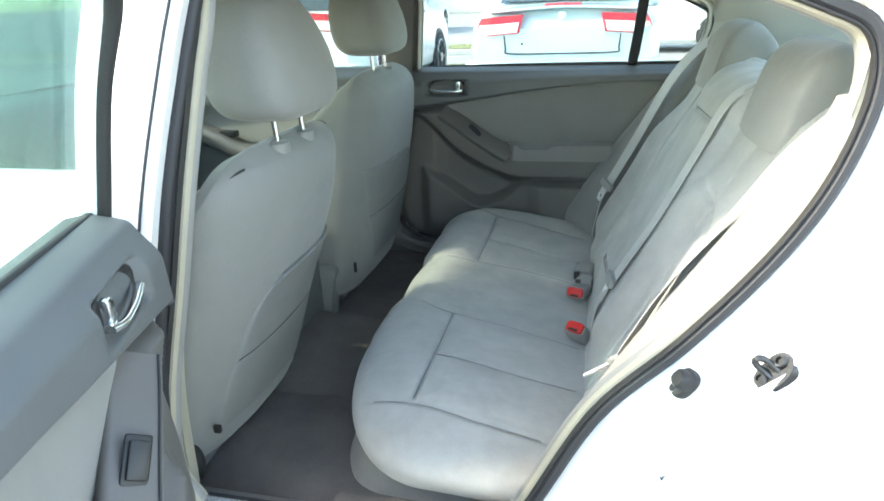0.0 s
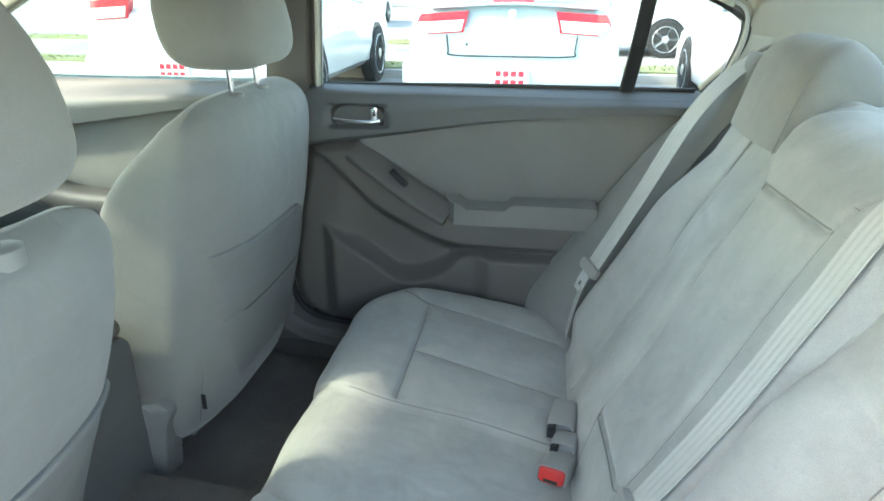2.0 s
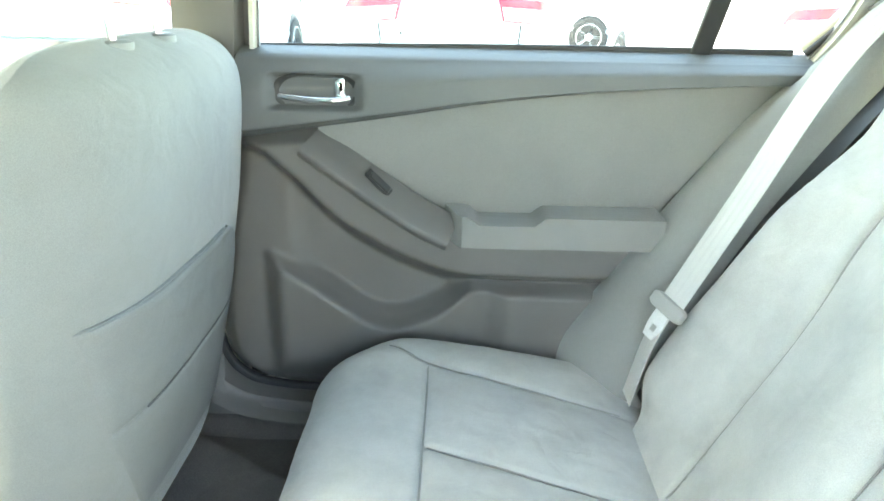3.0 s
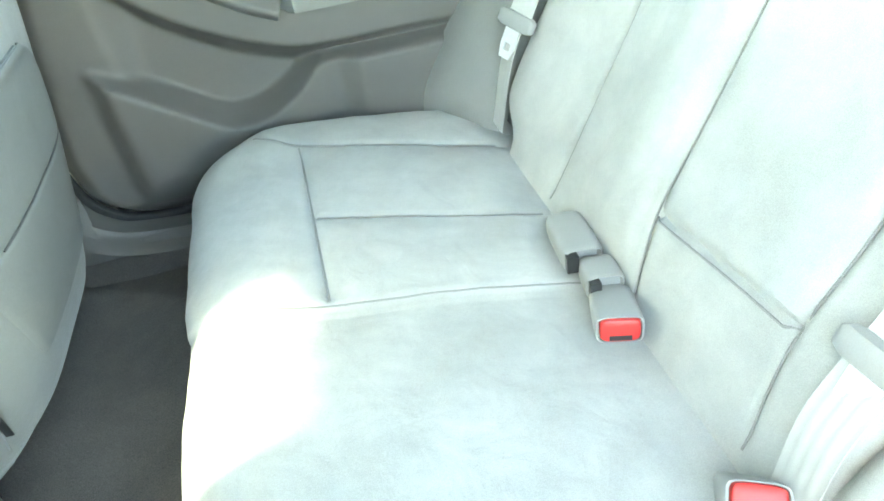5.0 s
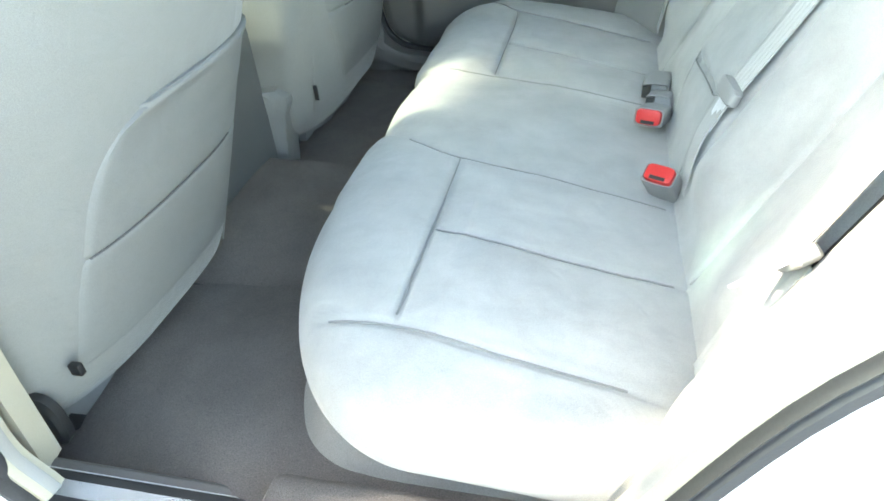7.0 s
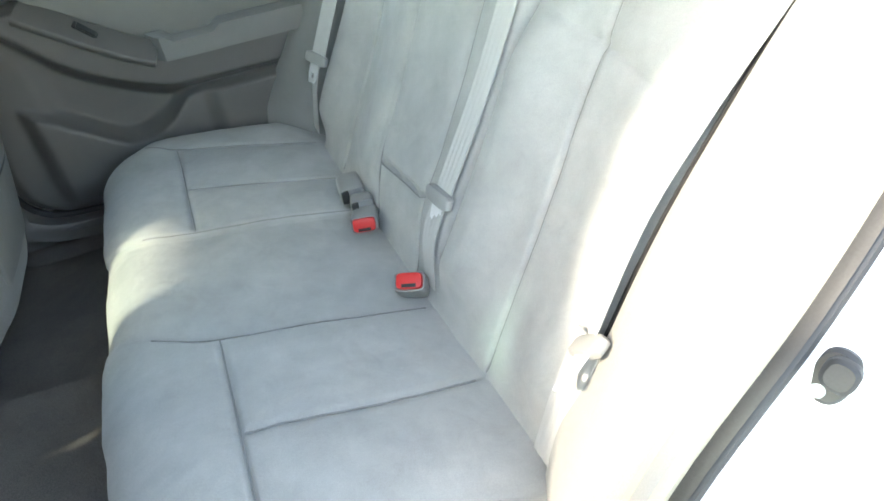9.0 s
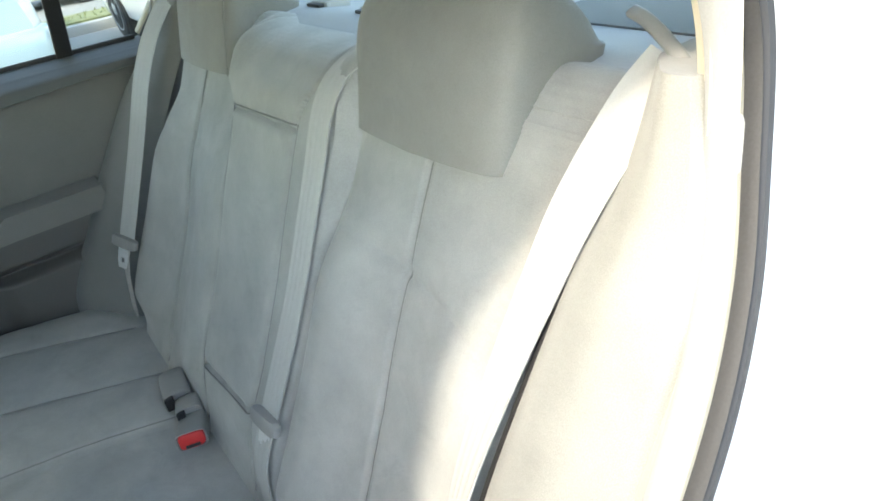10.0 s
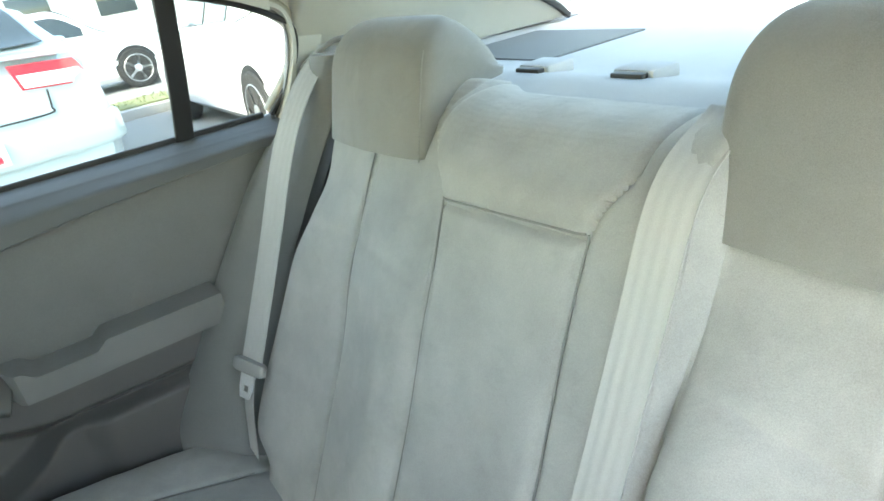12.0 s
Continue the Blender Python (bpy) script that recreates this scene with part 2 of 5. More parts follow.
def ribbon(points, faces, width, thick=0.0014, ribs=4):
    """A strap along points; faces holds its facing at the first and the last point."""
    pts = curve(points, 40)
    rings = []
    for i, p in enumerate(pts):
        t = (pts[min(i + 1, 40)] - pts[max(i - 1, 0)]).normalized()
        n = Vector(faces[0]).lerp(Vector(faces[1]), i / 40)
        side = t.cross(n).normalized()
        n = side.cross(t).normalized()
        up = [p + side * width * (k / (4 * ribs) - 0.5) + n * (thick / 2 + 0.0005 * math.cos(2 * math.pi * k / 4)) for k in range(4 * ribs + 1)]
        down = [p + side * width * (k / (4 * ribs) - 0.5) - n * thick / 2 for k in range(4 * ribs, -1, -1)]
        rings.append(up + down)
    return loft(rings)


# ---- rear bench ----
BACK = [(0.00, 0.36), (0.035, 0.41), (0.05, 0.44), (0.10, 0.56), (0.17, 0.72), (0.235, 0.87), (0.285, 0.985), (0.315, 1.045), (0.36, 1.085), (0.43, 1.095), (0.50, 1.075)]
BACK_LINE = curve([(x, 0, z) for x, z in BACK], 60)
FAR_EDGE = 0.535
NEAR_LINE = [(0.36, -0.597), (0.48, -0.604), (0.60, -0.619), (0.72, -0.622), (0.82, -0.625), (0.96, -0.630), (1.03, -0.635), (1.09, -0.637)]
FAR_LINE = [(0.36, 0.515), (0.445, 0.525), (0.52, 0.548), (0.60, 0.560), (0.70, 0.552), (0.80, 0.536), (0.86, 0.524), (0.93, 0.528), (1.03, 0.550), (1.09, 0.560)]
# how far the outer seats and the middle panel stand before (+) or behind the common line, by height
SIDE_DEPTH = [(0.36, 0.0), (0.44, 0.004), (0.50, -0.001), (0.608, -0.012), (0.72, -0.021), (0.815, -0.025), (0.90, -0.034), (0.985, -0.045), (1.03, -0.050), (1.07, -0.048), (1.085, -0.042)]
MIDDLE_DEPTH = [(0.36, 0.0), (0.44, 0.002), (0.50, 0.012), (0.57, 0.017), (0.65, 0.006), (0.76, -0.002), (0.87, -0.006), (0.99, -0.010), (1.06, -0.008)]
NEAR_SEAM = [(0.44, -0.428), (0.60, -0.416), (0.75, -0.405), (0.886, -0.394), (1.0, -0.384)]
FAR_SEAM = [(0.44, 0.322), (0.60, 0.330), (0.75, 0.342), (0.88, 0.362), (1.0, 0.366)]
PANEL_FAR = [(0.44, 0.070), (0.56, 0.083), (0.65, 0.098), (0.80, 0.112), (0.98, 0.123), (1.06, 0.165)]
PANEL_NEAR = [(0.44, -0.150), (0.57, -0.135), (0.75, -0.125), (0.985, -0.118), (1.06, -0.150)]
RAIL_EDGE = -0.236


def back_at(v):
    """Place and outward normal of the backrest's middle line at v, 0 at the foot and 1 behind the top."""
    s = v * 60
    k = min(int(s), 59)
    p = BACK_LINE[k].lerp(BACK_LINE[k + 1], s - k)
    a, b = BACK_LINE[max(k - 1, 0)], BACK_LINE[min(k + 2, 60)]
    t = (b - a).normalized()
    return p, Vector((-t.z, 0, t.x))


def backrest_sheet(u, v):
    p, n = back_at(v)
    z = p.z if v < 0.8 else 1.085
    near, off = flow(NEAR_LINE, z), flow(FAR_LINE, z)
    y = lerp(near, off, u)
    pa, pb = flow(PANEL_NEAR, z), flow(PANEL_FAR, z)
    middle = smooth((y - RAIL_EDGE + 0.012) / 0.024) * smooth((pb + 0.030 - y) / 0.030)
    w = lerp(flow(SIDE_DEPTH, z) + 0.034 * smooth((v - 0.80) / 0.12), flow(MIDDLE_DEPTH, z), middle)
    low = smooth((z - 0.45) / 0.08)
    fade = low * (1 - smooth((z - 0.82) / 0.14))
    if middle < 1:
        far = y > 0
        mid = flow(FAR_SEAM if far else NEAR_SEAM, z)
        inner, outer = (pb, off) if far else (RAIL_EDGE, near)
        q = abs(y - mid) / abs((outer if (y > mid) == far else inner) - mid)
        side = (0.026 * smooth((q - 0.15) / 0.62) - 0.006 * smooth((q - 0.86) / 0.14)) * fade
        side += 0.006 * (1 - (2 * min(q, 1.0) - 1) ** 2) * low * (1 - smooth((z - 0.90) / 0.07))
        side -= 0.0075 * dent(y - mid, 0.0045) * smooth((z - 0.43) / 0.03) * smooth((1.03 - z) / 0.02)
        if far:
            side -= 0.004 * dent(y - mid + 0.013, 0.005) * smooth((z - 0.88) / 0.02) * smooth((1.03 - z) / 0.02)
        side -= 0.0055 * dent(z - (0.884 - 0.13 * (mid - y if not far else 0.4 * abs(y - mid))), 0.007) * smooth((1.0 - q) / 0.4) * (0.35 if far else 1.0)
        side += 0.0012 * noise.noise((y * 30, z * 14, 7.0)) * low
        w += side * (1 - middle)
    if pa - 0.02 < y < pb + 0.03:
        inside = min(y - pa, pb - y)
        w += 0.004 * smooth(inside / 0.02) * smooth((z - 0.565) / 0.02) * smooth((0.982 - z) / 0.012)
        for edge in (pa, pb):
            w -= 0.006 * dent(y - edge, 0.0042) * smooth((z - 0.43) / 0.05)
        if pa < y < pb:
            part_way = (y - pa) / (pb - pa)
            w -= 0.008 * dent(z - lerp(0.578, 0.560, part_way), 0.0045)
            w -= 0.007 * dent(z - lerp(0.986, 0.977, part_way), 0.0042)
            w += 0.006 * dent(z - 1.02, 0.03)
    w -= 0.014 * dent(y - RAIL_EDGE, 0.006) * low
    w += 0.005 * dent(y - (RAIL_EDGE + pa) / 2, 0.035) * low * smooth((y - RAIL_EDGE) / 0.02)
    edge = min(y - near, off - y)
    w -= (0.003 if y < 0 else 0.03) * (1 - smooth(edge / 0.035))
    w += 0.0015 * noise.noise((y * 9, z * 9, 0.3))
    q = p + n * w
    sag = 0.014 * smooth((z - 1.0) / 0.07) * smooth((y + 0.23) / 0.08) * smooth((0.19 - y) / 0.08)
    return (q.x, y, q.z - sag)


rear_seat = thing("rear_bench_seat", "light grey cloth rear bench seat with seams and fixed headrests", "car seat")
rear_backrest = part("backrest", slab(backrest_sheet, 300, 240, (0.10, 0, -0.02)), FABRIC, rear_seat)


def rear_headrest(mid):
    """A squarish block with a flat front, sharp sides and a domed top that falls away to the back."""
    def place(x, y, z):
        up = (z + 0.09) / 0.178
        x -= 0.008 * smooth((0.14 - abs(y)) / 0.13) * smooth(-x / 0.05)
        z -= 0.050 * smooth((x + 0.03) / 0.11) * smooth((up - 0.45) / 0.4)
        return (x + 0.26 * z + 0.434, mid + y, 1.086 + z)
    rings, edge = [], []
    for i in range(49):
        up = i / 48
        k = max(0.02, 1 - max(0.0, (up - 0.50) / 0.50) ** 3.0) ** (1 / 2.4)
        half_y, half_x = 0.151 * (0.45 + 0.55 * k ** 0.7) * (1 - 0.02 * up), 0.080 * k
        z = -0.09 + 0.178 * up
        rings.append([Vector(place(p.x, p.y, z)) for p in ring((0, 0, 0), (half_x, 0, 0), (0, half_y, 0), 120, 8.0)])
        if up < 0.8:
            edge.append(place(-half_x - 0.001, -half_y * 0.985, z))
    return loft(rings), edge


def seam(points, parent, facing, width=0.0026):
    """A dark thread line through points on the cloth."""
    part("seam", sweep(points, rect(width, 0.0020, 0.4, 2), facing), SEAM, parent)


def back_seam(spots, n=40):
    """A seam on the backrest through (y, z) spots."""
    out = []
    for y, z in [(p.x, p.z) for p in curve([(y, 0, z) for y, z in spots], n)]:
        u = (y - flow(NEAR_LINE, z)) / (flow(FAR_LINE, z) - flow(NEAR_LINE, z))
        lo, hi = 0.05, 0.80
        for _ in range(24):
            mid = (lo + hi) / 2
            lo, hi = (mid, hi) if backrest_sheet(u, mid)[2] < z else (lo, mid)
        out.append(Vector(backrest_sheet(u, lo)) + Vector((-0.0020, 0, 0.0008)))
    seam(out, rear_backrest, (-0.9, 0, 0.4))


def at_heights(line_points, zs):
    return [(flow(line_points, z), z) for z in zs]


back_seam(at_heights(NEAR_SEAM, (0.445, 0.60, 0.75, 0.88, 0.99)))
back_seam(at_heights(FAR_SEAM, (0.445, 0.60, 0.75, 0.88, 0.99)))
back_seam(at_heights(PANEL_NEAR, (0.45, 0.60, 0.75, 0.88, 0.985)))
back_seam(at_heights(PANEL_FAR, (0.45, 0.60, 0.75, 0.88, 0.976)))
back_seam([(-0.133, 0.578), (-0.02, 0.569), (0.083, 0.560)], 20)
back_seam([(-0.116, 0.986), (0.0, 0.981), (0.121, 0.977)], 20)
for _m in (0.374, -0.356):
    _block, _edge = rear_headrest(_m)
    part("headrest", _block, FABRIC_SHADED, rear_backrest, "fixed grey cloth headrest with rounded top")
    # a dark thread on the far headrest's corner paints in its crease shadow
    if _m > 0:
        seam([Vector(p) + Vector((0.0004, 0, 0)) for p in _edge], rear_backrest, (-1, 0, 0), 0.0018)


BACK_EDGE = [(0.30, 0.02), (0.40, 0.036), (0.474, 0.050), (0.636, 0.126), (0.775, 0.193), (0.873, 0.252), (0.956, 0.306), (1.0, 0.338), (1.06, 0.372), (1.12, 0.40)]


def bolster_sheet(side):
    def fn(u, v):
        z = lerp(0.30, 1.12, v)
        inner = FAR_EDGE if side > 0 else -flow(NEAR_LINE, z)
        xi = flow(BACK_EDGE, z)
        reach = flow([(0.30, 0.13), (0.40, 0.122), (0.52, 0.118), (0.62, 0.099), (0.72, 0.077), (0.82, 0.055), (0.92, 0.038), (1.12, -0.04)], z)
        outer = flow([(0.30, 0.69), (0.40, 0.695), (0.75, 0.715), (1.0, 0.735), (1.12, 0.72)] if side > 0 else [(0.30, 0.745), (0.40, 0.76), (0.75, 0.778), (0.90, 0.764), (1.0, 0.742), (1.12, 0.70)], z)
        y = lerp(inner + (0.026 if side > 0 else 0.0016), outer, u)
        edge = flow([(0.30, -0.10), (0.45, -0.05), (0.66, 0.055), (0.79, 0.155), (0.90, 0.245), (0.99, 0.300), (1.07, 0.342), (1.12, 0.362)], z)
        base = xi - reach * u if side > 0 else lerp(xi - 0.016 * smooth((z - 0.45) / 0.1) * smooth((1.05 - z) / 0.08), edge, u ** 1.3)
        swell = 0.03 * math.sin(math.pi * u) if side > 0 else 0.016 * math.sin(math.pi * u) ** 2
        x = base - swell * smooth((z - 0.42) / 0.1) + (0.02 if side > 0 else 0.008) * (1 - smooth(u / (0.12 if side > 0 else 0.08))) + 0.015 * smooth((u - 0.9) / 0.1)
        return (x, side * y, z)
    return fn


# one cloth on both sides; the far bolster's darker colour carries its shade
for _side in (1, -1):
    part("side_bolster", slab(bolster_sheet(_side), 24, 60, (0.09, 0, 0)), FRONT_FABRIC if _side > 0 else LIT_BOLSTER_CLOTH, rear_seat, "grey cloth side bolster by the doorway, its light and shade in the colour")

SEAT = [(0.09, 0.42), (0.05, 0.432), (-0.05, 0.452), (-0.18, 0.474), (-0.30, 0.488), (-0.40, 0.490), (-0.460, 0.470), (-0.491, 0.43), (-0.487, 0.385), (-0.462, 0.345), (-0.425, 0.31)]
SEAT_LINE = curve([(x, 0, z) for x, z in SEAT], 80)


def corner_cut(y):
    """How far the cushion's front turns in beside the far door."""
    return 0.07 * smooth((y - 0.50) / 0.18) ** 1.6


# seams of the cushion as (x, y) lines: the borders of the middle place, the cross seams and the welts at both ends
NEAR_BORDER = [(-0.50, -0.075), (-0.46, -0.090), (-0.38, -0.150), (-0.30, -0.190), (-0.12, -0.218), (0.05, -0.242)]
FAR_BORDER = [(-0.50, 0.230), (-0.46, 0.220), (-0.38, 0.190), (-0.30, 0.165), (-0.15, 0.152), (0.05, 0.130)]
NEAR_CROSS = [(-0.29, -0.404), (-0.12, -0.428), (0.05, -0.433)]
FAR_CROSS = [(-0.29, 0.360), (-0.15, 0.327), (0.05, 0.298)]
NEAR_WELT = [(-0.45, -0.580), (-0.39, -0.590), (-0.30, -0.601), (-0.19, -0.618), (0.0, -0.632)]
FAR_WELT = [(-0.44, 0.645), (-0.385, 0.620), (-0.30, 0.572), (-0.17, 0.550), (0.05, 0.517)]
FRONT_SEAM = -0.298


def cushion_relief(x, y):
    """Height of the cushion's upholstery over its plain form."""
    nb, fb = flow(NEAR_BORDER, x), flow(FAR_BORDER, x)
    inside = smooth((y - nb) / 0.016) * smooth((fb - y) / 0.016)
    w = lerp(0.006, -0.006, inside) + 0.011 * math.sin(math.pi * max(0.0, min(1.0, (y - nb) / (fb - nb)))) * inside * smooth((0.05 - x) / 0.2)
    w -= 0.007 * (dent(y - nb - 0.003, 0.006) + dent(y - fb + 0.003, 0.006))
    for border, cross, welt, s in ((nb, NEAR_CROSS, NEAR_WELT, -1), (fb, FAR_CROSS, FAR_WELT, 1)):
        if s * (y - border) < 0:
            continue
        yc, yw = flow(cross, x), flow(welt, x)
        cap = smooth(s * (yw - y) / 0.03)
        w -= 0.0075 * dent(x - FRONT_SEAM, 0.0052) * cap * smooth(s * (y - border) / 0.02)
        w -= 0.0065 * dent(y - yc, 0.0052) * smooth((x - FRONT_SEAM) / 0.012)
        w -= 0.0055 * dent(y - yw, 0.0055) * smooth((x + 0.42) / 0.05)
        nearest = min(abs(x - FRONT_SEAM), abs(y - border), abs(y - yw), abs(y - yc) if x > FRONT_SEAM else 1.0)
        w += 0.0055 * smooth(nearest / 0.055) * cap * smooth((0.03 - x) / 0.06)
    return w + 0.002 * noise.noise((y * 7, x * 7, 1.3)) + 0.0011 * noise.noise((y * 22, x * 22, 4.0)) + 0.0006 * noise.noise((y * 55, x * 40, 8.0))


# the near end of the cushion: its front swept round a rounded corner, then straight back along the sill
END_X, END_Y, END_A, END_B, END_POWER = -0.25, -0.33, 0.241, 0.398, 2.0


def seat_height(x):
    """The cushion's top along its middle line."""
    for a, b in zip(SEAT_LINE, SEAT_LINE[1:]):
        if b.x <= x <= a.x:
            return lerp(a.z, b.z, (a.x - x) / max(1e-6, a.x - b.x))
    return SEAT_LINE[0].z


END_PROFILE = [(0.0, seat_height(END_X))] + [((END_X - p.x) / END_A, p.z) for p in SEAT_LINE if p.x < END_X - 0.002 and p.z > 0.30]


def end_profile(s):
    k = s * (len(END_PROFILE) - 1)
    i = min(int(k), len(END_PROFILE) - 2)
    (ra, za), (rb, zb) = END_PROFILE[i], END_PROFILE[i + 1]
    return lerp(ra, rb, k - i), lerp(za, zb, k - i)


def end_detail(x, y, z):
    """Seams and soft waves on top of the near end."""
    return cushion_relief(x, y) * smooth((z - 0.42) / 0.03)


def end_corner(u, v):
    r, z = end_profile(u)
    c, s = math.cos(v * math.pi / 2), math.sin(v * math.pi / 2)
    x, y = END_X - END_A * r * c ** (2 / END_POWER), END_Y - END_B * r * s ** (2 / END_POWER)
    return (x, y, z + end_detail(x, y, z))


def end_side(u, v):
    r, z = end_profile(u)
    x, y = lerp(END_X, 0.09, v), END_Y - END_B * r
    z += (seat_height(x) - seat_height(END_X)) * smooth((z - 0.30) / 0.15)
    return (x, y, z + end_detail(x, y, z))


def end_top(x, y):
    """The height of the near end's top at x, y."""
    dx, dy = max(0.0, END_X - x) / END_A, max(0.0, END_Y - y) / END_B
    r = (dx ** END_POWER + dy ** END_POWER) ** (1 / END_POWER)
    z = next((lerp(za, zb, (r - ra) / max(1e-6, rb - ra)) for (ra, za), (rb, zb) in zip(END_PROFILE, END_PROFILE[1:]) if ra <= r <= rb), END_PROFILE[0][1])
    if x > END_X:
        z += (seat_height(x) - seat_height(END_X)) * smooth((z - 0.30) / 0.15)
    return z + end_detail(x, y, z)


CUSHION_A, CUSHION_B = END_Y, 0.680


def cushion_sheet(u, v):
    y = lerp(CUSHION_A, CUSHION_B, v)
    s = u * 80
    k = min(int(s), 79)
    p = SEAT_LINE[k].lerp(SEAT_LINE[k + 1], s - k)
    a, b = SEAT_LINE[max(k - 1, 0)], SEAT_LINE[min(k + 2, 80)]
    t = (b - a).normalized()
    n = Vector((t.z, 0, -t.x))
    if n.z < 0 and p.x > -0.4:
        n = -n
    x = p.x
    w = cushion_relief(x, y) * smooth((p.z - 0.42) / 0.03) * (x > -0.49)
    w += 0.016 * smooth((y - 0.50) / 0.11) * smooth((p.z - 0.40) / 0.06) - 0.045 * smooth((y - 0.63) / 0.05) ** 2 * smooth((p.z - 0.40) / 0.06)
    # the front corners turn in to clear the doors
    inward = corner_cut(y) * smooth((-0.22 - x) / 0.24)
    q = p + Vector((0, 0, 1)).lerp(n, smooth((y - CUSHION_A) / 0.06)) * w
    return (q.x + inward, y, q.z)


part("seat_cushion", joined(shell_of(cushion_sheet, 200, 320), shell_of(end_corner, 190, 150), shell_of(end_side, 190, 90)), FABRIC, rear_seat, "", 60)


def seat_seam(spots, n=40):
    """A seam on the cushion's top through (x, y) spots."""
    out = []
    for x, y in [(p.x, p.y) for p in curve([(x, y, 0) for x, y in spots], n)]:
        if y < END_Y:
            out.append(Vector((x, y, end_top(x, y) + 0.0030)))
            continue
        v = (y - CUSHION_A) / (CUSHION_B - CUSHION_A)
        lo, hi = 0.0, 0.62
        for _ in range(24):
            mid = (lo + hi) / 2
            lo, hi = (mid, hi) if cushion_sheet(mid, v)[0] > x else (lo, mid)
        out.append(Vector(cushion_sheet(lo, v)) + Vector((0, 0, 0.0026)))
    seam(out, rear_seat, (0, 0, 1))


for _line, _xs in ((NEAR_BORDER, (0.03, -0.12, -0.30, -0.40)), (FAR_BORDER, (0.03, -0.12, -0.30, -0.40)), (NEAR_CROSS, (0.03, -0.12, -0.292)), (FAR_CROSS, (0.03, -0.12, -0.292)),
                   (NEAR_WELT, (-0.03, -0.16, -0.28, -0.385)), (FAR_WELT, (0.03, -0.12, -0.28, -0.37))):
    seat_seam([(x, flow(_line, x)) for x in _xs])
seat_seam([(FRONT_SEAM, -0.195), (FRONT_SEAM, -0.40), (FRONT_SEAM, -0.585)])
seat_seam([(FRONT_SEAM, 0.170), (FRONT_SEAM, 0.36), (FRONT_SEAM, 0.560)])


def base_ring(v, t):
    """The panel under the cushion: straight in front, round the near corner and back along the sill; t runs 0 to 3."""
    fa, fb = lerp(0.300, 0.190, v), lerp(0.455, 0.340, v)
    z = lerp(0.20, 0.37, v)
    if t < 1:
        y = lerp(0.62, END_Y, t)
        return (END_X - fa + corner_cut(y), y, z)
    if t < 2:
        c, s = math.cos((t - 1) * math.pi / 2), math.sin((t - 1) * math.pi / 2)
        return (END_X - fa * c ** 0.62, END_Y - fb * s ** 0.62, z)
    return (lerp(END_X, 0.10, t - 2), END_Y - fb, z)


part("seat_base", shell_of(lambda u, v: base_ring(v, 3 * u), 120, 6), BASE_TRIM, rear_seat, "grey panel under the cushion's front")
# black sheets laid into the gaps beside the backrest stand for their shade
part("gap_shade", slab(lambda u, v: (flow(BACK_EDGE, lerp(0.46, 1.06, u)) + 0.022, lerp(0.520, 0.585, v), lerp(0.46, 1.06, u)), 40, 2, (0.03, 0, 0)), BLACK, rear_seat, "black sheet for the shade in the gap beside the backrest")
part("gap_shade", slab(lambda u, v: (flow(BACK_EDGE, lerp(0.455, 0.985, u)) - 0.002 - 0.0100 * smooth(u / 0.20), flow(NEAR_LINE, lerp(0.455, 0.985, u)) - lerp(-0.0004, 0.0034, v), lerp(0.455, 0.985, u)), 40, 1, (0.03, 0, 0)), BLACK, rear_seat, "black strip for the shade between the backrest and its bolster")


# ---- belts ----
def belt_buckle(place, turn, group="rear belt buckles", label="grey seat belt buckle with a red release button"):
    ob = thing("belt_buckle", label, "seat belt buckle", place @ pose(0, 0, 0, 0, turn, 0), group)
    body = loft([ring((0, 0, z), (0.017 * k, 0, 0), (0, 0.027 * k, 0), 24, 5) for z, k in ((-0.07, 0.75), (-0.045, 0.95), (0.0, 1.0), (0.020, 1.0), (0.0225, 0.97), (0.0225, 0.90), (0.017, 0.88))])
    part("housing", body, BELT_PLASTIC, ob)
    button = loft([ring((0.001, 0, z), (0.0140 * k, 0, 0), (0, 0.0225 * k, 0), 32, 4.5) for z, k in ((0.012, 1.0), (0.0235, 1.0), (0.0262, 0.95), (0.0270, 0.85), (0.0272, 0.4))])
    part("release_button", button, RED, ob, "red plastic release button")
    part("slot", box(-0.0110, -0.0125, 0.020, -0.0045, 0.0125, 0.0276, 0.0005, 1), BLACK, ob)
    return ob


def tongue(m, parent):
    """A latch plate that hangs on the webbing; its local z runs up the belt and x to the front."""
    body = part("tongue_grip", moved(joined(loft([ring((0, 0, z), (0.009 * k, 0, 0), (0, 0.036 * k, 0), 24, 4) for z, k in ((-0.012, 0.8), (-0.008, 1.0), (0.008, 1.0), (0.012, 0.85))])), m), BELT_PLASTIC, parent, "grey plastic grip of the latch")
    plate = bmesh.new()
    outer = [(-0.016, 0), (-0.015, -0.034), (-0.010, -0.054), (0.010, -0.054), (0.015, -0.034), (0.016, 0)]
    inner = [(-0.006, -0.030), (-0.006, -0.036), (-0.006, -0.042), (0.006, -0.042), (0.006, -0.036), (0.006, -0.030)]
    for x in (-0.0017, 0.0017):
        o = [plate.verts.new((x, y, z - 0.006)) for y, z in outer]
        i = [plate.verts.new((x, y, z - 0.006)) for y, z in inner]
        for k in range(6):
            plate.faces.new((o[k], o[(k + 1) % 6], i[(k + 1) % 6], i[k]))
    vs = list(plate.verts)
    for base in (0, 6):
        for k in range(6):
            a, b = base + k, base + (k + 1) % 6
            plate.faces.new((vs[a], vs[b], vs[b + 12], vs[a + 12]))
    part("latch_plate", moved(plate, m), TONGUE_STEEL, parent, "steel latch plate with a slot", 30)
    return body


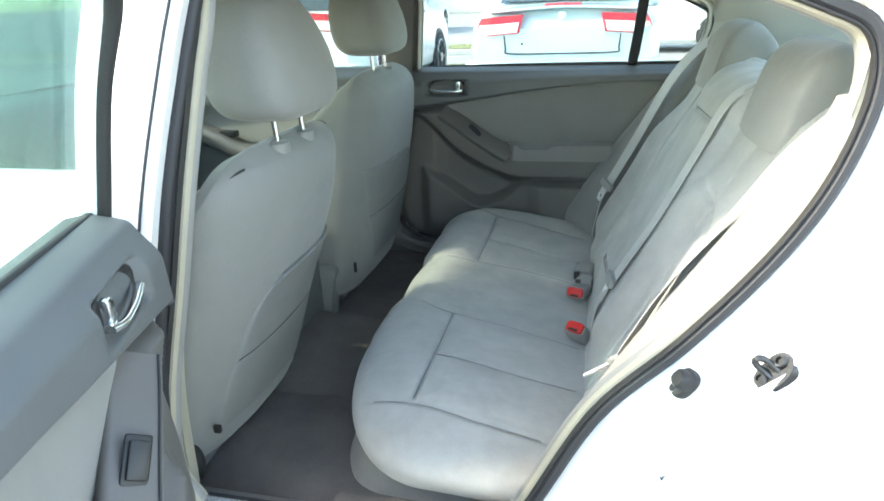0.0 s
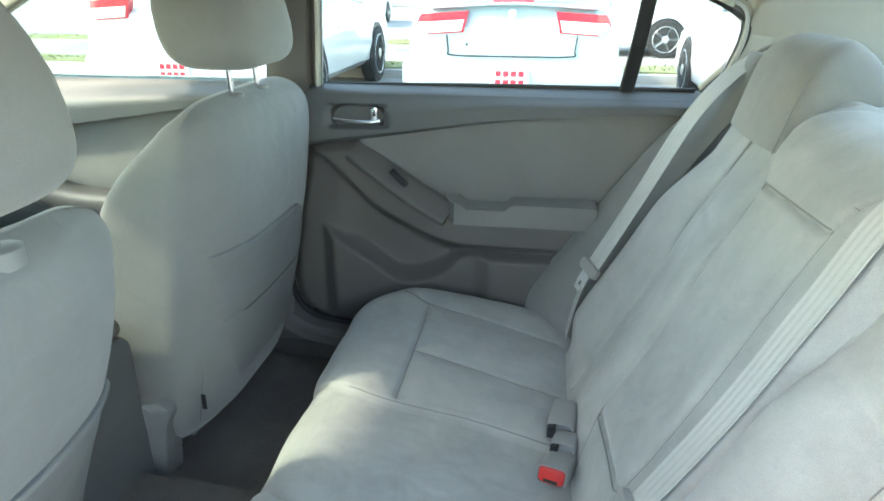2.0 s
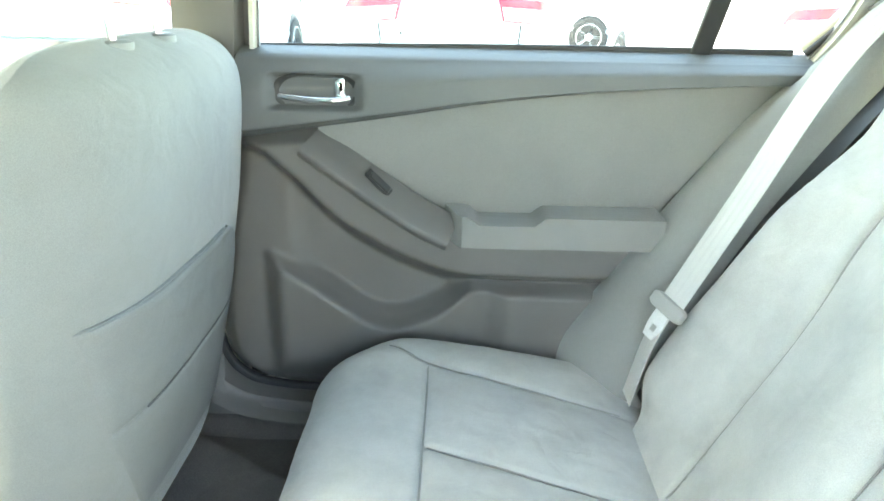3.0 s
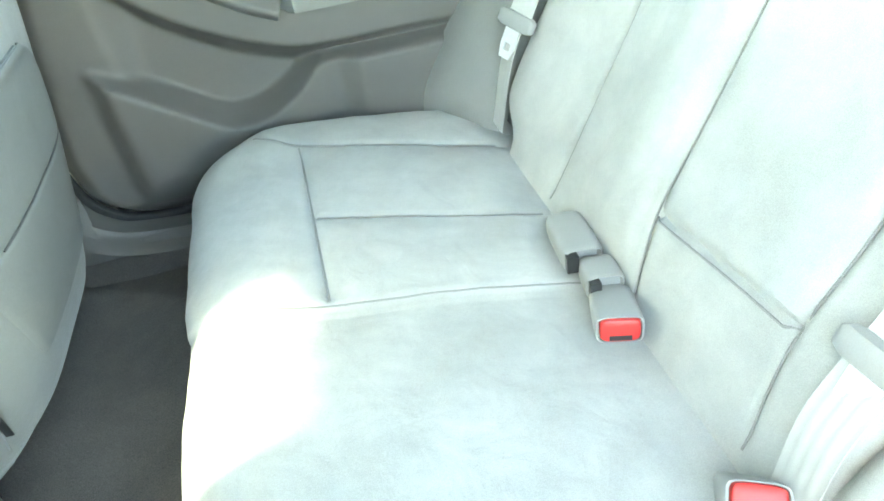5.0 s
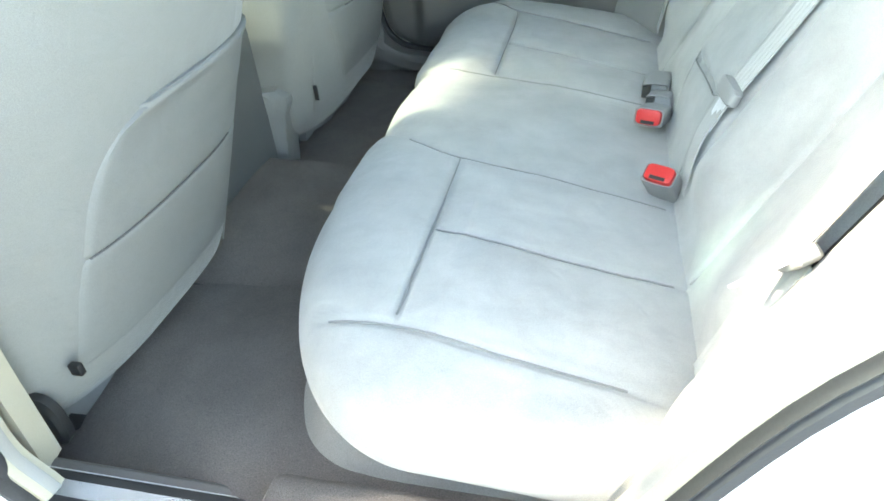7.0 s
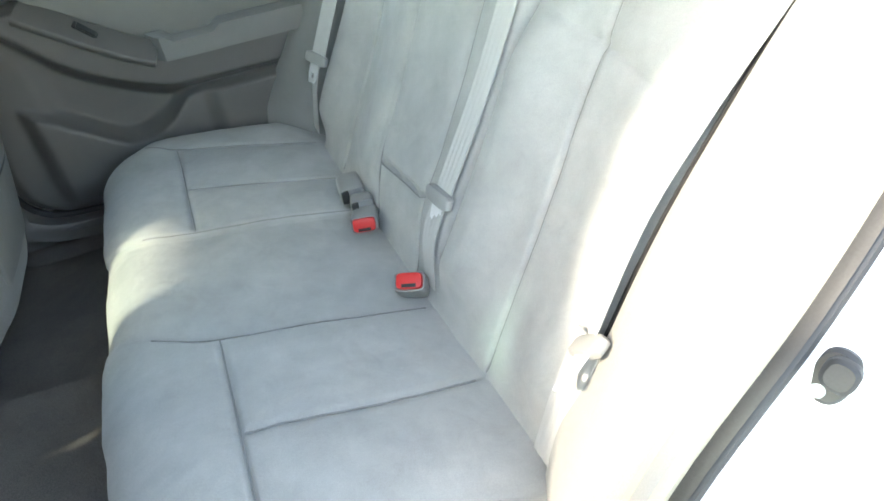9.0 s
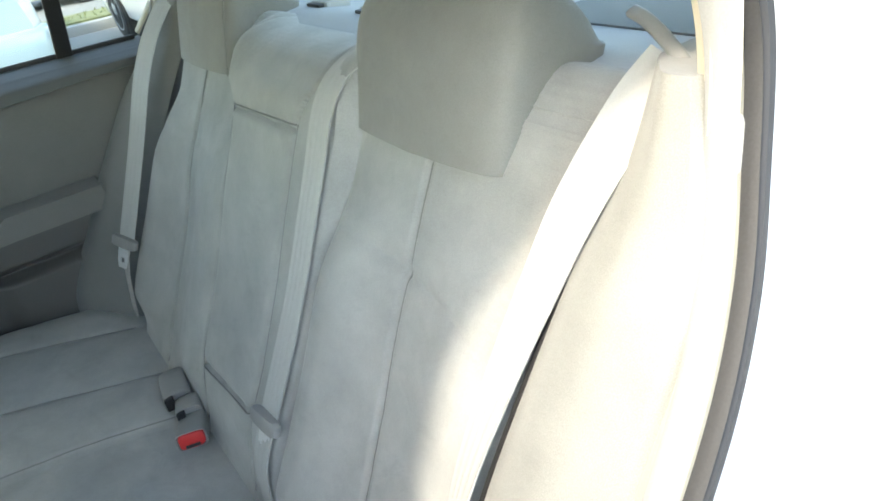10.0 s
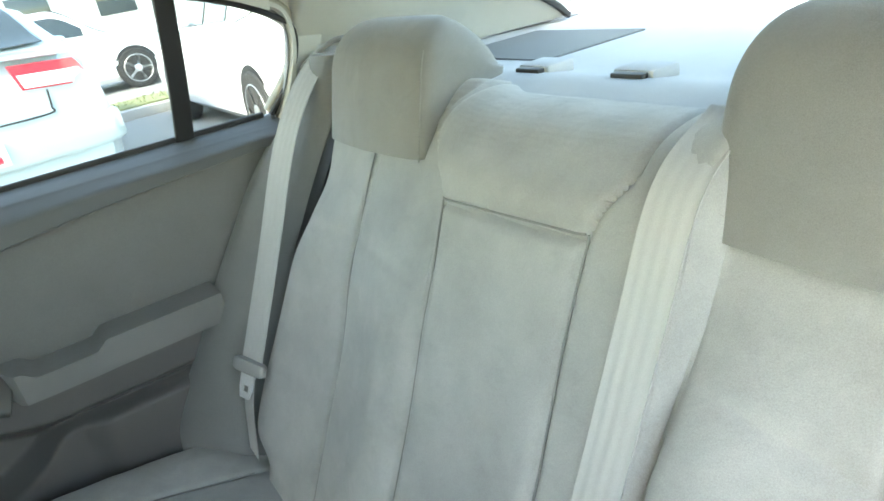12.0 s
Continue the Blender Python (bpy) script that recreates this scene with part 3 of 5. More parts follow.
def on_back(y, z, lift):
    """A point in front of the backrest at y and z."""
    u = (y - flow(NEAR_LINE, z)) / (flow(FAR_LINE, z) - flow(NEAR_LINE, z))
    best = min((backrest_sheet(u, k / 200) for k in range(20, 180)), key=lambda p: abs(p[2] - z))
    return (best[0] - lift, y, z)


def outer_belt(side):
    belt = thing("seat_belt", "grey webbing seat belt of an outer rear seat, hanging unused", "seat belt", group="rear seat belts")
    y = 0.536 if side > 0 else -0.614
    path = [(0.432, 0.640, 1.130), (0.345, 0.606, 1.075), (0.268, 0.574, 0.985), (0.184, 0.556, 0.82), (0.092, y, 0.645)]
    if side < 0:
        path = [(0.428, -0.637, 1.108), (0.385, -0.630, 1.078), (0.326, -0.618, 1.010), (0.282, -0.611, 0.945), (0.228, -0.606, 0.865), (0.168, -0.605, 0.770), (0.104, y, 0.642)]
    part("webbing", ribbon(path, ((-0.75, -0.45, 0.45), (-0.85, -0.45, 0.38) if side > 0 else (-0.67, 0.52, 0.38)), 0.047), WEBBING, belt)
    low = [(0.090, y, 0.645), (0.066, y + 0.006, 0.57), (0.045, y + 0.010, 0.46)] if side > 0 else [(0.106, y, 0.640), (0.072, y + 0.002, 0.56), (0.04, y + 0.004, 0.46)]
    part("lap_webbing", ribbon(low, ((-0.92, 0, 0.40), (-0.92, 0, 0.40)), 0.047), WEBBING, belt)
    if side > 0:
        tongue(pose(0.086, y - 0.004, 0.644, 0, 26, 0) @ pose(0, 0, 0, 0, 0, 28), belt)
    else:
        tongue(pose(0.096, y - 0.010, 0.640, 0, 0, 20) @ pose(0, 0, 0, 0, 68, 0) @ pose(0, 0, 0, 0, 0, -45), belt)
    return belt


outer_belt(1)
outer_belt(-1)
def over_back(y, z, lift=0.006):
    """A place for webbing that clears the backrest over its whole width."""
    return (min(on_back(y + d, z, lift)[0] for d in (-0.022, -0.011, 0, 0.011, 0.022)), y, z)


middle_belt = thing("seat_belt", "grey webbing belt of the middle rear seat lying on the backrest", "seat belt", group="rear seat belts")
part("webbing", ribbon([(0.400, -0.203, 1.088), over_back(-0.206, 1.045), over_back(-0.205, 0.93), over_back(-0.204, 0.78), over_back(-0.207, 0.625, 0.010)], ((-0.8, -0.1, 0.6), (-0.92, -0.05, 0.40)), 0.047), WEBBING, middle_belt)
part("lap_webbing", ribbon([over_back(-0.207, 0.622, 0.009), over_back(-0.209, 0.55), over_back(-0.212, 0.46, 0.0)], ((-0.92, 0.0, 0.40), (-0.92, 0, 0.40)), 0.047), WEBBING, middle_belt)
tongue(Matrix.Translation(Vector(over_back(-0.208, 0.620, 0.014))) @ pose(0, 0, 0, 0, 20, 6), middle_belt)

belt_buckle(pose(0.022, -0.204, 0.470, 0, 0, 62), -38)
belt_buckle(pose(0.014, 0.034, 0.470, 0, 0, 72), -76)


def sleeve(m, half, length, label):
    """A rounded sleeve round a buckle strap; its local z runs along the strap."""
    ob = thing("buckle_sleeve", label, "belt sleeve", m, "buckle sleeves")
    spots = [(-0.5, 0.80), (-0.42, 0.93), (-0.2, 1.0), (0.40, 1.0), (0.48, 0.96), (0.5, 0.90), (0.46, 0.80), (0.40, 0.76)]
    part("cover", loft([ring((0.12 * half * (k - 1), 0, length * z), (0.017 * k, 0, 0), (0, half * k, 0), 28, 4.2) for z, k in spots]), BELT_PLASTIC, ob)
    # black box added at the sleeve's end, in place of a dark gap
    part("strap", box(-0.011, half * 0.30, length * 0.36, 0.0125, half * 0.88, length * 0.5 + 0.010, 0.001, 1), BLACK, ob, "black box for the dark gap at the sleeve's end")
    return ob


sleeve(pose(0.031, 0.196, 0.465, 0, 0, 82) @ pose(0, 0, 0, 0, -84, 0), 0.027, 0.105, "grey plastic sleeve of a buckle strap in the bench fold")
sleeve(pose(0.033, 0.116, 0.464, 0, 0, 78) @ pose(0, 0, 0, 0, -78, 0), 0.024, 0.062, "short grey plastic sleeve behind a belt buckle")


# ---- front seats ----
def front_seat(y0, x0, z0, label):
    """Seat whose headrest posts stand at x0, y0; seen from behind."""
    seat = thing("front_seat", label, "car seat", pose(x0, y0, z0), "front seats")
    driving = y0 < 0
    crown = [(0.85, 0.305), (0.92, 0.300), (0.955, 0.288), (0.978, 0.266), (0.993, 0.232), (1.001, 0.19), (1.005, 0.13)]
    if driving:
        foot, lean, round_off = 0.30, -0.010, 0.050
        rear_face = [(0.30, -0.155), (0.60, -0.060), (0.80, 0.010), (0.93, 0.034), (0.975, 0.022), (1.005, -0.015)]
        inner = [(0.28, 0.160), (0.34, 0.178), (0.44, 0.208), (0.55, 0.252), (0.70, 0.295)] + crown
        outer = [(0.28, 0.255), (0.34, 0.280), (0.50, 0.292), (0.70, 0.300)] + crown
        bulk = [(0.30, 0.12), (0.60, 0.15), (0.85, 0.13), (0.96, 0.085), (1.005, 0.02)]
    else:
        foot, lean, round_off = 0.285, 0.012, 0.034
        rear_face = [(0.28, -0.048), (0.42, -0.010), (0.60, 0.026), (0.80, 0.060), (0.93, 0.068), (0.975, 0.046), (1.005, -0.005)]
        inner = [(0.28, 0.275), (0.33, 0.292), (0.50, 0.300), (0.70, 0.305)] + crown
        outer = [(0.28, 0.190), (0.42, 0.235), (0.55, 0.262), (0.70, 0.295)] + crown
        bulk = [(0.28, 0.17), (0.42, 0.19), (0.60, 0.20), (0.85, 0.19), (0.96, 0.12), (1.005, 0.02)]
    widths = {1: inner if driving else outer, -1: outer if driving else inner}
    rings = []
    for i in range(61):
        z = foot + (1.005 - foot) * (1 - (1 - i / 60) ** 1.7)
        rear = flow(rear_face, z)
        thick = flow(bulk, z)
        wing = flow([(0.30, 0.02), (0.55, 0.09), (0.80, 0.085), (0.95, 0.02), (1.005, 0.0)], z)
        tuck = 0.03 * (1 - smooth((z - foot) / 0.05))
        pts = []
        for k in range(88):
            t = 2 * math.pi * k / 88
            c, s = math.cos(t), math.sin(t)
            h = flow(widths[1 if s >= 0 else -1], z)
            yy = h * math.copysign(abs(s) ** 0.5, s)
            q = abs(yy) / 0.29
            xx = rear - tuck - thick / 2 + thick / 2 * math.copysign(abs(c) ** 0.5, c) - (round_off * q ** 3 if c > 0 else wing * q ** 2)
            wave = 0.0025 * noise.noise((yy * 8 + y0 * 5, z * 8, 2.0))
            pts.append(Vector((xx + wave, yy + lean * smooth((z - 0.4) / 0.2), z)))
        rings.append(pts)
    part("backrest", loft(rings), FRONT_FABRIC, seat)

    def rear_x(y, z):
        yy = y - lean * smooth((z - 0.4) / 0.2)
        q = min(0.999, abs(yy) / flow(widths[1 if yy >= 0 else -1], z))
        return flow(rear_face, z) - flow(bulk, z) / 2 * (1 - (1 - q ** 4) ** 0.25) - round_off * (abs(yy) / 0.29) ** 3

    out = -1 if driving else 1
    outer_edge = [(0.375, -0.245), (0.50, -0.232), (0.557, -0.220), (0.66, -0.192), (0.70, -0.157), (0.722, -0.095)]
    inner_edge = [(0.375, 0.150), (0.438, 0.178), (0.55, 0.225), (0.69, 0.258), (0.722, 0.262)]

    def pocket(u, v):
        z = lerp(0.375, 0.722, v)
        y = -out * lerp(flow(outer_edge, z), flow(inner_edge, z), u)
        edge = min(u, 1 - u)
        x = rear_x(y, z) - 0.012 + 0.0165 * smooth(edge / 0.05) * smooth(v / 0.06)
        x += 0.003 * dent(v - 0.97, 0.02) - 0.004 * dent(z - 0.560, 0.0035)
        slack = smooth(edge / 0.2) * smooth((v - 0.55) / 0.25)
        x += 0.0022 * noise.noise((y * 10, z * 30, y0)) * slack + 0.0035 * noise.noise((y * 5 + z * 14, z * 20, y0 + 3)) * slack + 0.0012 * noise.noise((y * 14, z * 14, y0))
        return (x, y, z)
    sack = part("map_pocket", slab(pocket, 70, 120, (-0.012, 0, 0)), POCKET_CLOTH, seat, "slack grey vinyl map pocket")
    at = (0.560 - 0.375) / 0.347
    part("pocket_seam", sweep([Vector(pocket(u / 40, at)) + Vector((0.0016, 0, 0)) for u in range(2, 34)], rect(0.0026, 0.003, 0.4, 2), (1, 0, 0)), POCKET_SEAM, sack, "dark seam across the pocket")
    part("pocket_hem", sweep([Vector(pocket(u / 40, 0.985)) + Vector((0.0005, 0, 0)) for u in range(1, 40)], rect(0.008, 0.004, 0.45, 3), (1, 0, 0)), POCKET_CLOTH, sack, "rolled hem of the pocket")

    def head_shape(x, y, z):
        k = smooth((z + 0.03) / 0.14)
        return (x * (1 - 0.25 * k) - 0.15 * z - 0.25 * y * y, y * (1 - 0.16 * k ** 1.5), z - 0.10 * y * y)
    part("headrest", moved(pillow(0.318, 0.190, 0.238, 4.2, 56, 32, head_shape), pose(-0.026, 0, 1.166)), FRONT_FABRIC, seat)
    for y in (-0.062, 0.062):
        part("headrest_post", sweep([(-0.002, y, 0.985), (-0.008, y, 1.09)], circle(0.006, 14), (1, 0, 0)), CHROME, seat, "chromed steel headrest post")
        part("post_guide", loft([ring((0.0, y, z), (0.020 * k, 0, 0), (0, 0.026 * k, 0), 24) for z, k in ((0.980, 1.0), (1.0005, 1.0), (1.003, 0.8))]), GUIDE, seat, "grey plastic post guide")
    base = pillow(0.50, 0.60, 0.25, 5, 28, 12, lambda x, y, z: (x - 0.45, y, z + 0.45 - 0.10 * x))
    part("seat_cushion", base, FRONT_FABRIC, seat)
    for y in (-0.20, 0.20):
        part("seat_rail", box(-0.70, y - 0.02, 0.19, -0.24, y + 0.02, 0.34, 0.006), BLACK, seat)
    low = rear_face[0][1]
    part("back_apron", slab(lambda u, v: (low - 0.045 - 0.030 * (1 - v) - 0.03 * abs(2 * u - 1) ** 3, lerp(-0.20, 0.20, u) + out * 0.03, lerp(0.215, 0.335, v) - z0 * (1 - v)), 24, 8, (-0.02, 0, 0)), POCKET_CLOTH, seat, "grey apron under the backrest")
    if driving:
        for y, x, z, tall in ((-0.250, -0.142, 0.408, 0.018), (0.160, -0.222, 0.232, 0.012)):
            part("hook", box(x, y - 0.005, z, x + 0.017, y + 0.005, z + tall, 0.002), BLACK, seat)
        part("recliner_cover", moved(loft([ring((0, y, 0), (0.030 * k, 0, 0), (0, 0, 0.045 * k), 20, 2.6) for y, k in ((0.0, 1.0), (-0.012, 1.0), (-0.018, 0.8))]), pose(-0.19, -0.275, 0.345)), BLACK, seat, "black plastic hinge cover")
    else:
        part("hook", box(-0.046, -0.2715, 0.385, -0.036, -0.2685, 0.420, 0.001), BLACK, seat, "thin dark slit hook")

        def cover(u, v):
            z = lerp(0.215, 0.425, v)
            fold = dent(v - 0.86, 0.10) + 0.35 * noise.noise((u * 3, v * 4, 6))
            x = lerp(-0.128, -0.096, v) + 0.009 * fold - 0.03 * smooth((0.15 - u) / 0.15) - 0.02 * smooth((u - 0.85) / 0.15) - 0.02 * smooth((v - 0.92) / 0.08)
            return (x, lerp(-0.332, -0.242, u) + 0.012 * (1 - v) * (1 - u), z)
        flap = part("hinge_cover", slab(cover, 30, 40, (-0.07, 0, 0)), POCKET_CLOTH, seat, "loose grey vinyl flap over the seat hinge")
        part("slit", sweep([Vector(cover(0.80 + 0.10 * math.sin(k * 0.3), 0.72 - 0.06 * k)) + Vector((0.0015, 0, 0)) for k in range(9)], rect(0.004, 0.003, 0.4, 2), (1, 0, 0)), BLACK, flap, "dark slit in the flap")
    corner = -out
    part("corner_seam", sweep([Vector((rear_x(corner * h, z) + 0.002, corner * h + lean * smooth((z - 0.4) / 0.2), z)) for z, h in [(0.34 + 0.02 * k, flow(widths[corner], 0.34 + 0.02 * k) * 0.86) for k in range(31)]], rect(0.0028, 0.003, 0.4, 2), (1, 0, 0)), SEAM, seat)
    return seat


driver = front_seat(-0.413, -0.585, 0.0, "light grey cloth driver's seat with its headrest raised")
passenger = front_seat(0.430, -0.660, 0.047, "light grey cloth passenger seat with its headrest raised")
part("clip", sweep(curve([(-0.022, -0.262, 0.962), (-0.014, -0.250, 0.969), (-0.006, -0.226, 0.977), (-0.002, -0.208, 0.980)], 10), rect(0.004, 0.008), (0, 0, 1)), BLACK, driver, "small black plastic clip on the shoulder")


# ---- doors ----
def line(points, s):
    """Straight pieces between (place, height) points."""
    if s <= points[0][0]:
        return points[0][1]
    for (a, va), (b, vb) in zip(points, points[1:]):
        if s <= b:
            return lerp(va, vb, (s - a) / (b - a))
    return points[-1][1]


REAR_EDGE = [(0.33, -0.20), (0.44, -0.04), (0.667, 0.06), (0.79, 0.175), (0.90, 0.24), (0.99, 0.30), (1.08, 0.365), (1.17, 0.395), (1.215, 0.35), (1.27, 0.20)]
RIDGE = [(-0.76, 0.862), (-0.62, 0.842), (-0.557, 0.794), (-0.47, 0.710), (-0.368, 0.648), (-0.284, 0.614), (-0.21, 0.602), (0.36, 0.600)]
TOPLINE = [(-0.76, 0.852), (-0.55, 0.878), (-0.51, 0.874), (-0.413, 0.811), (-0.34, 0.768), (-0.275, 0.738), (-0.25, 0.735), (0.36, 0.737)]
LIP = [(-0.76, 0.65), (-0.61, 0.650), (-0.58, 0.634), (-0.48, 0.566), (-0.42, 0.524), (-0.395, 0.515), (-0.35, 0.517), (-0.285, 0.548), (-0.217, 0.60), (0.36, 0.60)]
WAIST = [(-0.76, 0.848), (-0.64, 0.864), (-0.365, 0.906), (-0.20, 0.933), (0.0, 0.955), (0.235, 0.969), (0.36, 0.972)]
# the front edge of the door's trim: down the pillar, then round the lower corner to the sill
DOOR_FRONT = [(0.346, -0.52), (0.350, -0.58), (0.360, -0.633), (0.385, -0.680), (0.418, -0.706), (0.49, -0.719), (0.54, -0.714), (0.62, -0.703), (0.70, -0.687), (0.80, -0.662), (0.92, -0.645), (1.03, -0.628)]
HINGE = Vector((-0.745, 0.825, 0))


def rear_door(s, label, m):
    door = thing("car_door", label, "car door", m, "rear doors of the car")

    def put(fn):
        return lambda u, v: Vector((1, s, 1)) * Vector(fn(u, v)) - Vector((HINGE.x, s * HINGE.y, 0))

    def here(bm):
        for v in bm.verts:
            v.co = Vector((v.co.x - HINGE.x, s * (v.co.y - HINGE.y), v.co.z))
        return bm

    def lower(u, v):
        x = lerp(-0.722, 0.32, u)
        z = lerp(0.346, flow(TOPLINE, x) + 0.003, v)
        x = max(min(x, line(REAR_EDGE, z) + 0.02), line(DOOR_FRONT, z))
        ridge, top, lip = flow(RIDGE, x), flow(TOPLINE, x), flow(LIP, x)
        w = 0.042 * smooth((z - ridge + 0.010) / 0.036) * smooth((top + 0.006 - z) / 0.03)
        w += 0.034 * smooth((lip - z + 0.004) / 0.022) * smooth((x + 0.625) / 0.05) * smooth((z - 0.34) / 0.10)
        w += 0.02 * smooth((x + 0.20) / 0.05) * smooth((0.60 - z) / 0.02)
        w -= 0.024 * smooth((ridge - z) / 0.03) * smooth((z - lip) / 0.02) * smooth((x + 0.57) / 0.06)
        rim = max(smooth((0.385 - z) / 0.04), smooth((line(DOOR_FRONT, z) + 0.03 - x) / 0.03))
        w = lerp(w, -0.014, rim)
        w -= 0.004 * dent(z - 0.60, 0.004) * (x > -0.2)
        return (x, 0.728 - w, z)
    part("lower_panel", slab(put(lower), 150, 120, (0, s * 0.03, 0)), TRIM_MID, door, "grey moulded lower panel with map pocket")

    def insert(u, v):
        x = lerp(-0.50, 0.32, u)
        z = lerp(flow(TOPLINE, x) - 0.035, flow(WAIST, x) + 0.01, v)
        x = min(x, line(REAR_EDGE, z) + 0.02)
        return (x, 0.722 - 0.012 * math.sin(math.pi * v) + 0.001 * noise.noise((x * 12, z * 12, 0)), z)
    part("insert", slab(put(insert), 60, 30, (0, s * 0.03, 0)), TRIM_CLOTH, door, "grey cloth insert")

    def upper(u, v):
        x = lerp(-0.700, 0.34, u)
        low = flow(WAIST, x)
        a = v * 1.25
        z = lerp(low, 1.005, min(a, 1.0)) + 0.013 * math.sin(min(max(a - 1.0, 0) / 0.25, 1) * math.pi / 2)
        y = 0.712 - 0.028 * smooth(a / 0.12) + 0.030 * smooth((a - 0.55) / 0.5) + 0.050 * smooth((a - 0.95) / 0.30)
        x = max(min(x, line(REAR_EDGE, z) + 0.02), line(DOOR_FRONT, z))
        dish = smooth((x + 0.585) / 0.02) * smooth((-0.415 - x) / 0.02) * smooth((z - 0.915) / 0.012) * smooth((0.98 - z) / 0.012)
        return (x, y + 0.018 * dish, z)
    part("upper_panel", slab(put(upper), 130, 60, (0, s * 0.03, -0.004)), TRIM_DARK, door, "dark grey upper panel")

    def pad(u, v):
        x = lerp(-0.275, 0.30, u)
        cup = smooth((x + 0.240) / 0.025) * smooth((-0.100 - x) / 0.025)
        top = 0.752 - 0.016 * cup
        y = 0.715 - 0.075 * smooth((0.17 - x) / 0.06) * smooth(v / 0.3) * smooth((1.0 - v) / 0.12 + 0.15) * smooth(u / 0.06 + 0.2)
        z = top - (0.060 - 0.016 * cup) * smooth((v - 0.25) / 0.75)
        return (min(x, line(REAR_EDGE, 0.70) + 0.01), y, z)
    part("armrest", slab(put(pad), 60, 30, (0, s * 0.02, -0.004)), TRIM_CLOTH, door, "padded grey armrest")
    strip = curve([(-0.515, 0.704, 0.862), (-0.46, 0.694, 0.826), (-0.39, 0.684, 0.780), (-0.32, 0.672, 0.738), (-0.262, 0.664, 0.712)], 20)
    part("pull_strip", here(sweep(strip, rect(0.070, 0.024, 0.35, 4), (0.45, -0.55, 0.45))), TRIM_MID, door, "sloping grey grip moulding")
    k = 1.0 if s < 0 else 0.55
    edge_line = [p + Vector((-0.008, -0.029, -0.004)) for p in strip]
    if s < 0:
        part("panel_gap", here(sweep(edge_line, rect(0.003, 0.003, 0.3), (0.45, -0.55, 0.45))), BLACK, door, "thin gap beside the grip moulding")
    part("window_switch", here(moved(joined(box(-0.029, -0.016 * k, 0.0, 0.029, 0.016 * k, 0.004, 0.003), box(-0.022, -0.012 * k, 0.003, 0.022, 0.012 * k, 0.010, 0.003)), pose(-0.392, 0.676, 0.797) @ Matrix(((0.70, 0.45, 0.55, 0), (0.05, 0.72, -0.69, 0), (-0.71, 0.52, 0.47, 0), (0, 0, 0, 1))))), BLACK, door, "black window switch")
    bezel = part("handle_bezel", here(moved(loft([ring((0, y, 0), (0.066 * k, 0, 0), (0, 0, 0.029 * k), 28, 3) for y, k in ((0.012, 0.8), (0.0, 0.9), (-0.004, 1.0), (-0.004, 1.08), (0.006, 1.10))]), pose(-0.498, 0.704, 0.947))), BLACK, door, "dark recess of the handle")
    part("door_handle", here(moved(joined(sweep(curve([(-0.060, -0.006, -0.004), (-0.02, -0.013, -0.008), (0.03, -0.017, -0.009), (0.058, -0.010, -0.006)], 12), rect(0.018, 0.010, 0.45), (0, 0, 1)), box(0.034, -0.014, -0.006, 0.052, -0.002, 0.024, 0.004)), pose(-0.498, 0.700, 0.945))), CHROME, door, "chromed pull handle")
    part("lock_knob", here(box(-0.458, 0.686, 0.948, -0.446, 0.698, 0.972, 0.003)), CHROME, door)
    # glass, its frame and the upright between the panes
    def pane(u, v):
        z = lerp(1.0, 1.30, v)
        x = lerp(-0.655 + 0.05 * v, min(line(REAR_EDGE, z), 0.40), u)
        return (x, 0.772 - 0.085 * v ** 1.3, z)
    part("window_glass", slab(put(pane), 12, 8, (0, s * 0.004, 0)), GLASS if s > 0 else DOOR_GLASS, door, "tinted door glass")
    part("belt_seal", here(sweep(curve([(-0.70, 0.764, 1.012), (-0.2, 0.764, 1.019), (0.31, 0.760, 1.020)], 12), rect(0.012, 0.012, 0.3), (0, 0, 1))), RUBBER, door)
    part("window_divider", here(sweep(curve([(0.152, 0.760, 1.01), (0.166, 0.722, 1.13), (0.178, 0.684, 1.27)], 8), rect(0.034, 0.014, 0.3), (0, 1, 0))), BLACK, door, "black upright between the panes")
    rim = [(-0.655, 0.770, 1.0), (-0.628, 0.725, 1.17), (-0.600, 0.680, 1.290), (-0.535, 0.670, 1.325), (-0.40, 0.664, 1.334), (-0.1, 0.668, 1.322), (0.12, 0.680, 1.290), (0.26, 0.690, 1.255), (0.36, 0.703, 1.212), (0.400, 0.712, 1.165), (0.385, 0.735, 1.09), (0.330, 0.756, 1.02)]
    part("window_frame", here(sweep(curve(rim, 60), rect(0.036, 0.03, 0.3), (0, 1, 0))), PAINT if s < 0 else TRIM_PALE, door, "painted window frame")
    part("frame_seal", here(sweep(curve([(x * 0.985 - 0.003, y - 0.016, z - 0.012 if z > 1.2 else z) for x, y, z in rim], 60), rect(0.020 if s < 0 else 0.010, 0.020 if s < 0 else 0.012, 0.3), (0, 1, 0))), RUBBER, door)

    def outer(u, v):
        z = lerp(0.30, 0.985, v)
        x = lerp(-0.74, 0.36, u)
        x = min(x, line(REAR_EDGE, z) + 0.06)
        return (x, 0.885 - 0.06 * (2 * v - 0.9) ** 2, z)
    part("outer_skin", slab(put(outer), 30, 20, (0, -s * 0.02, 0)), PAINT, door, "white painted outer skin")
    return door


rear_door(1, "closed rear car door with grey trim and a tinted window", pose(HINGE.x, HINGE.y, 0))
OPEN_ANGLE = 70.0
rear_door(-1, "open rear car door with grey trim, chrome handle and tinted window", pose(HINGE.x + 0.045, -HINGE.y - 0.085, 0, 0, 0, -OPEN_ANGLE))


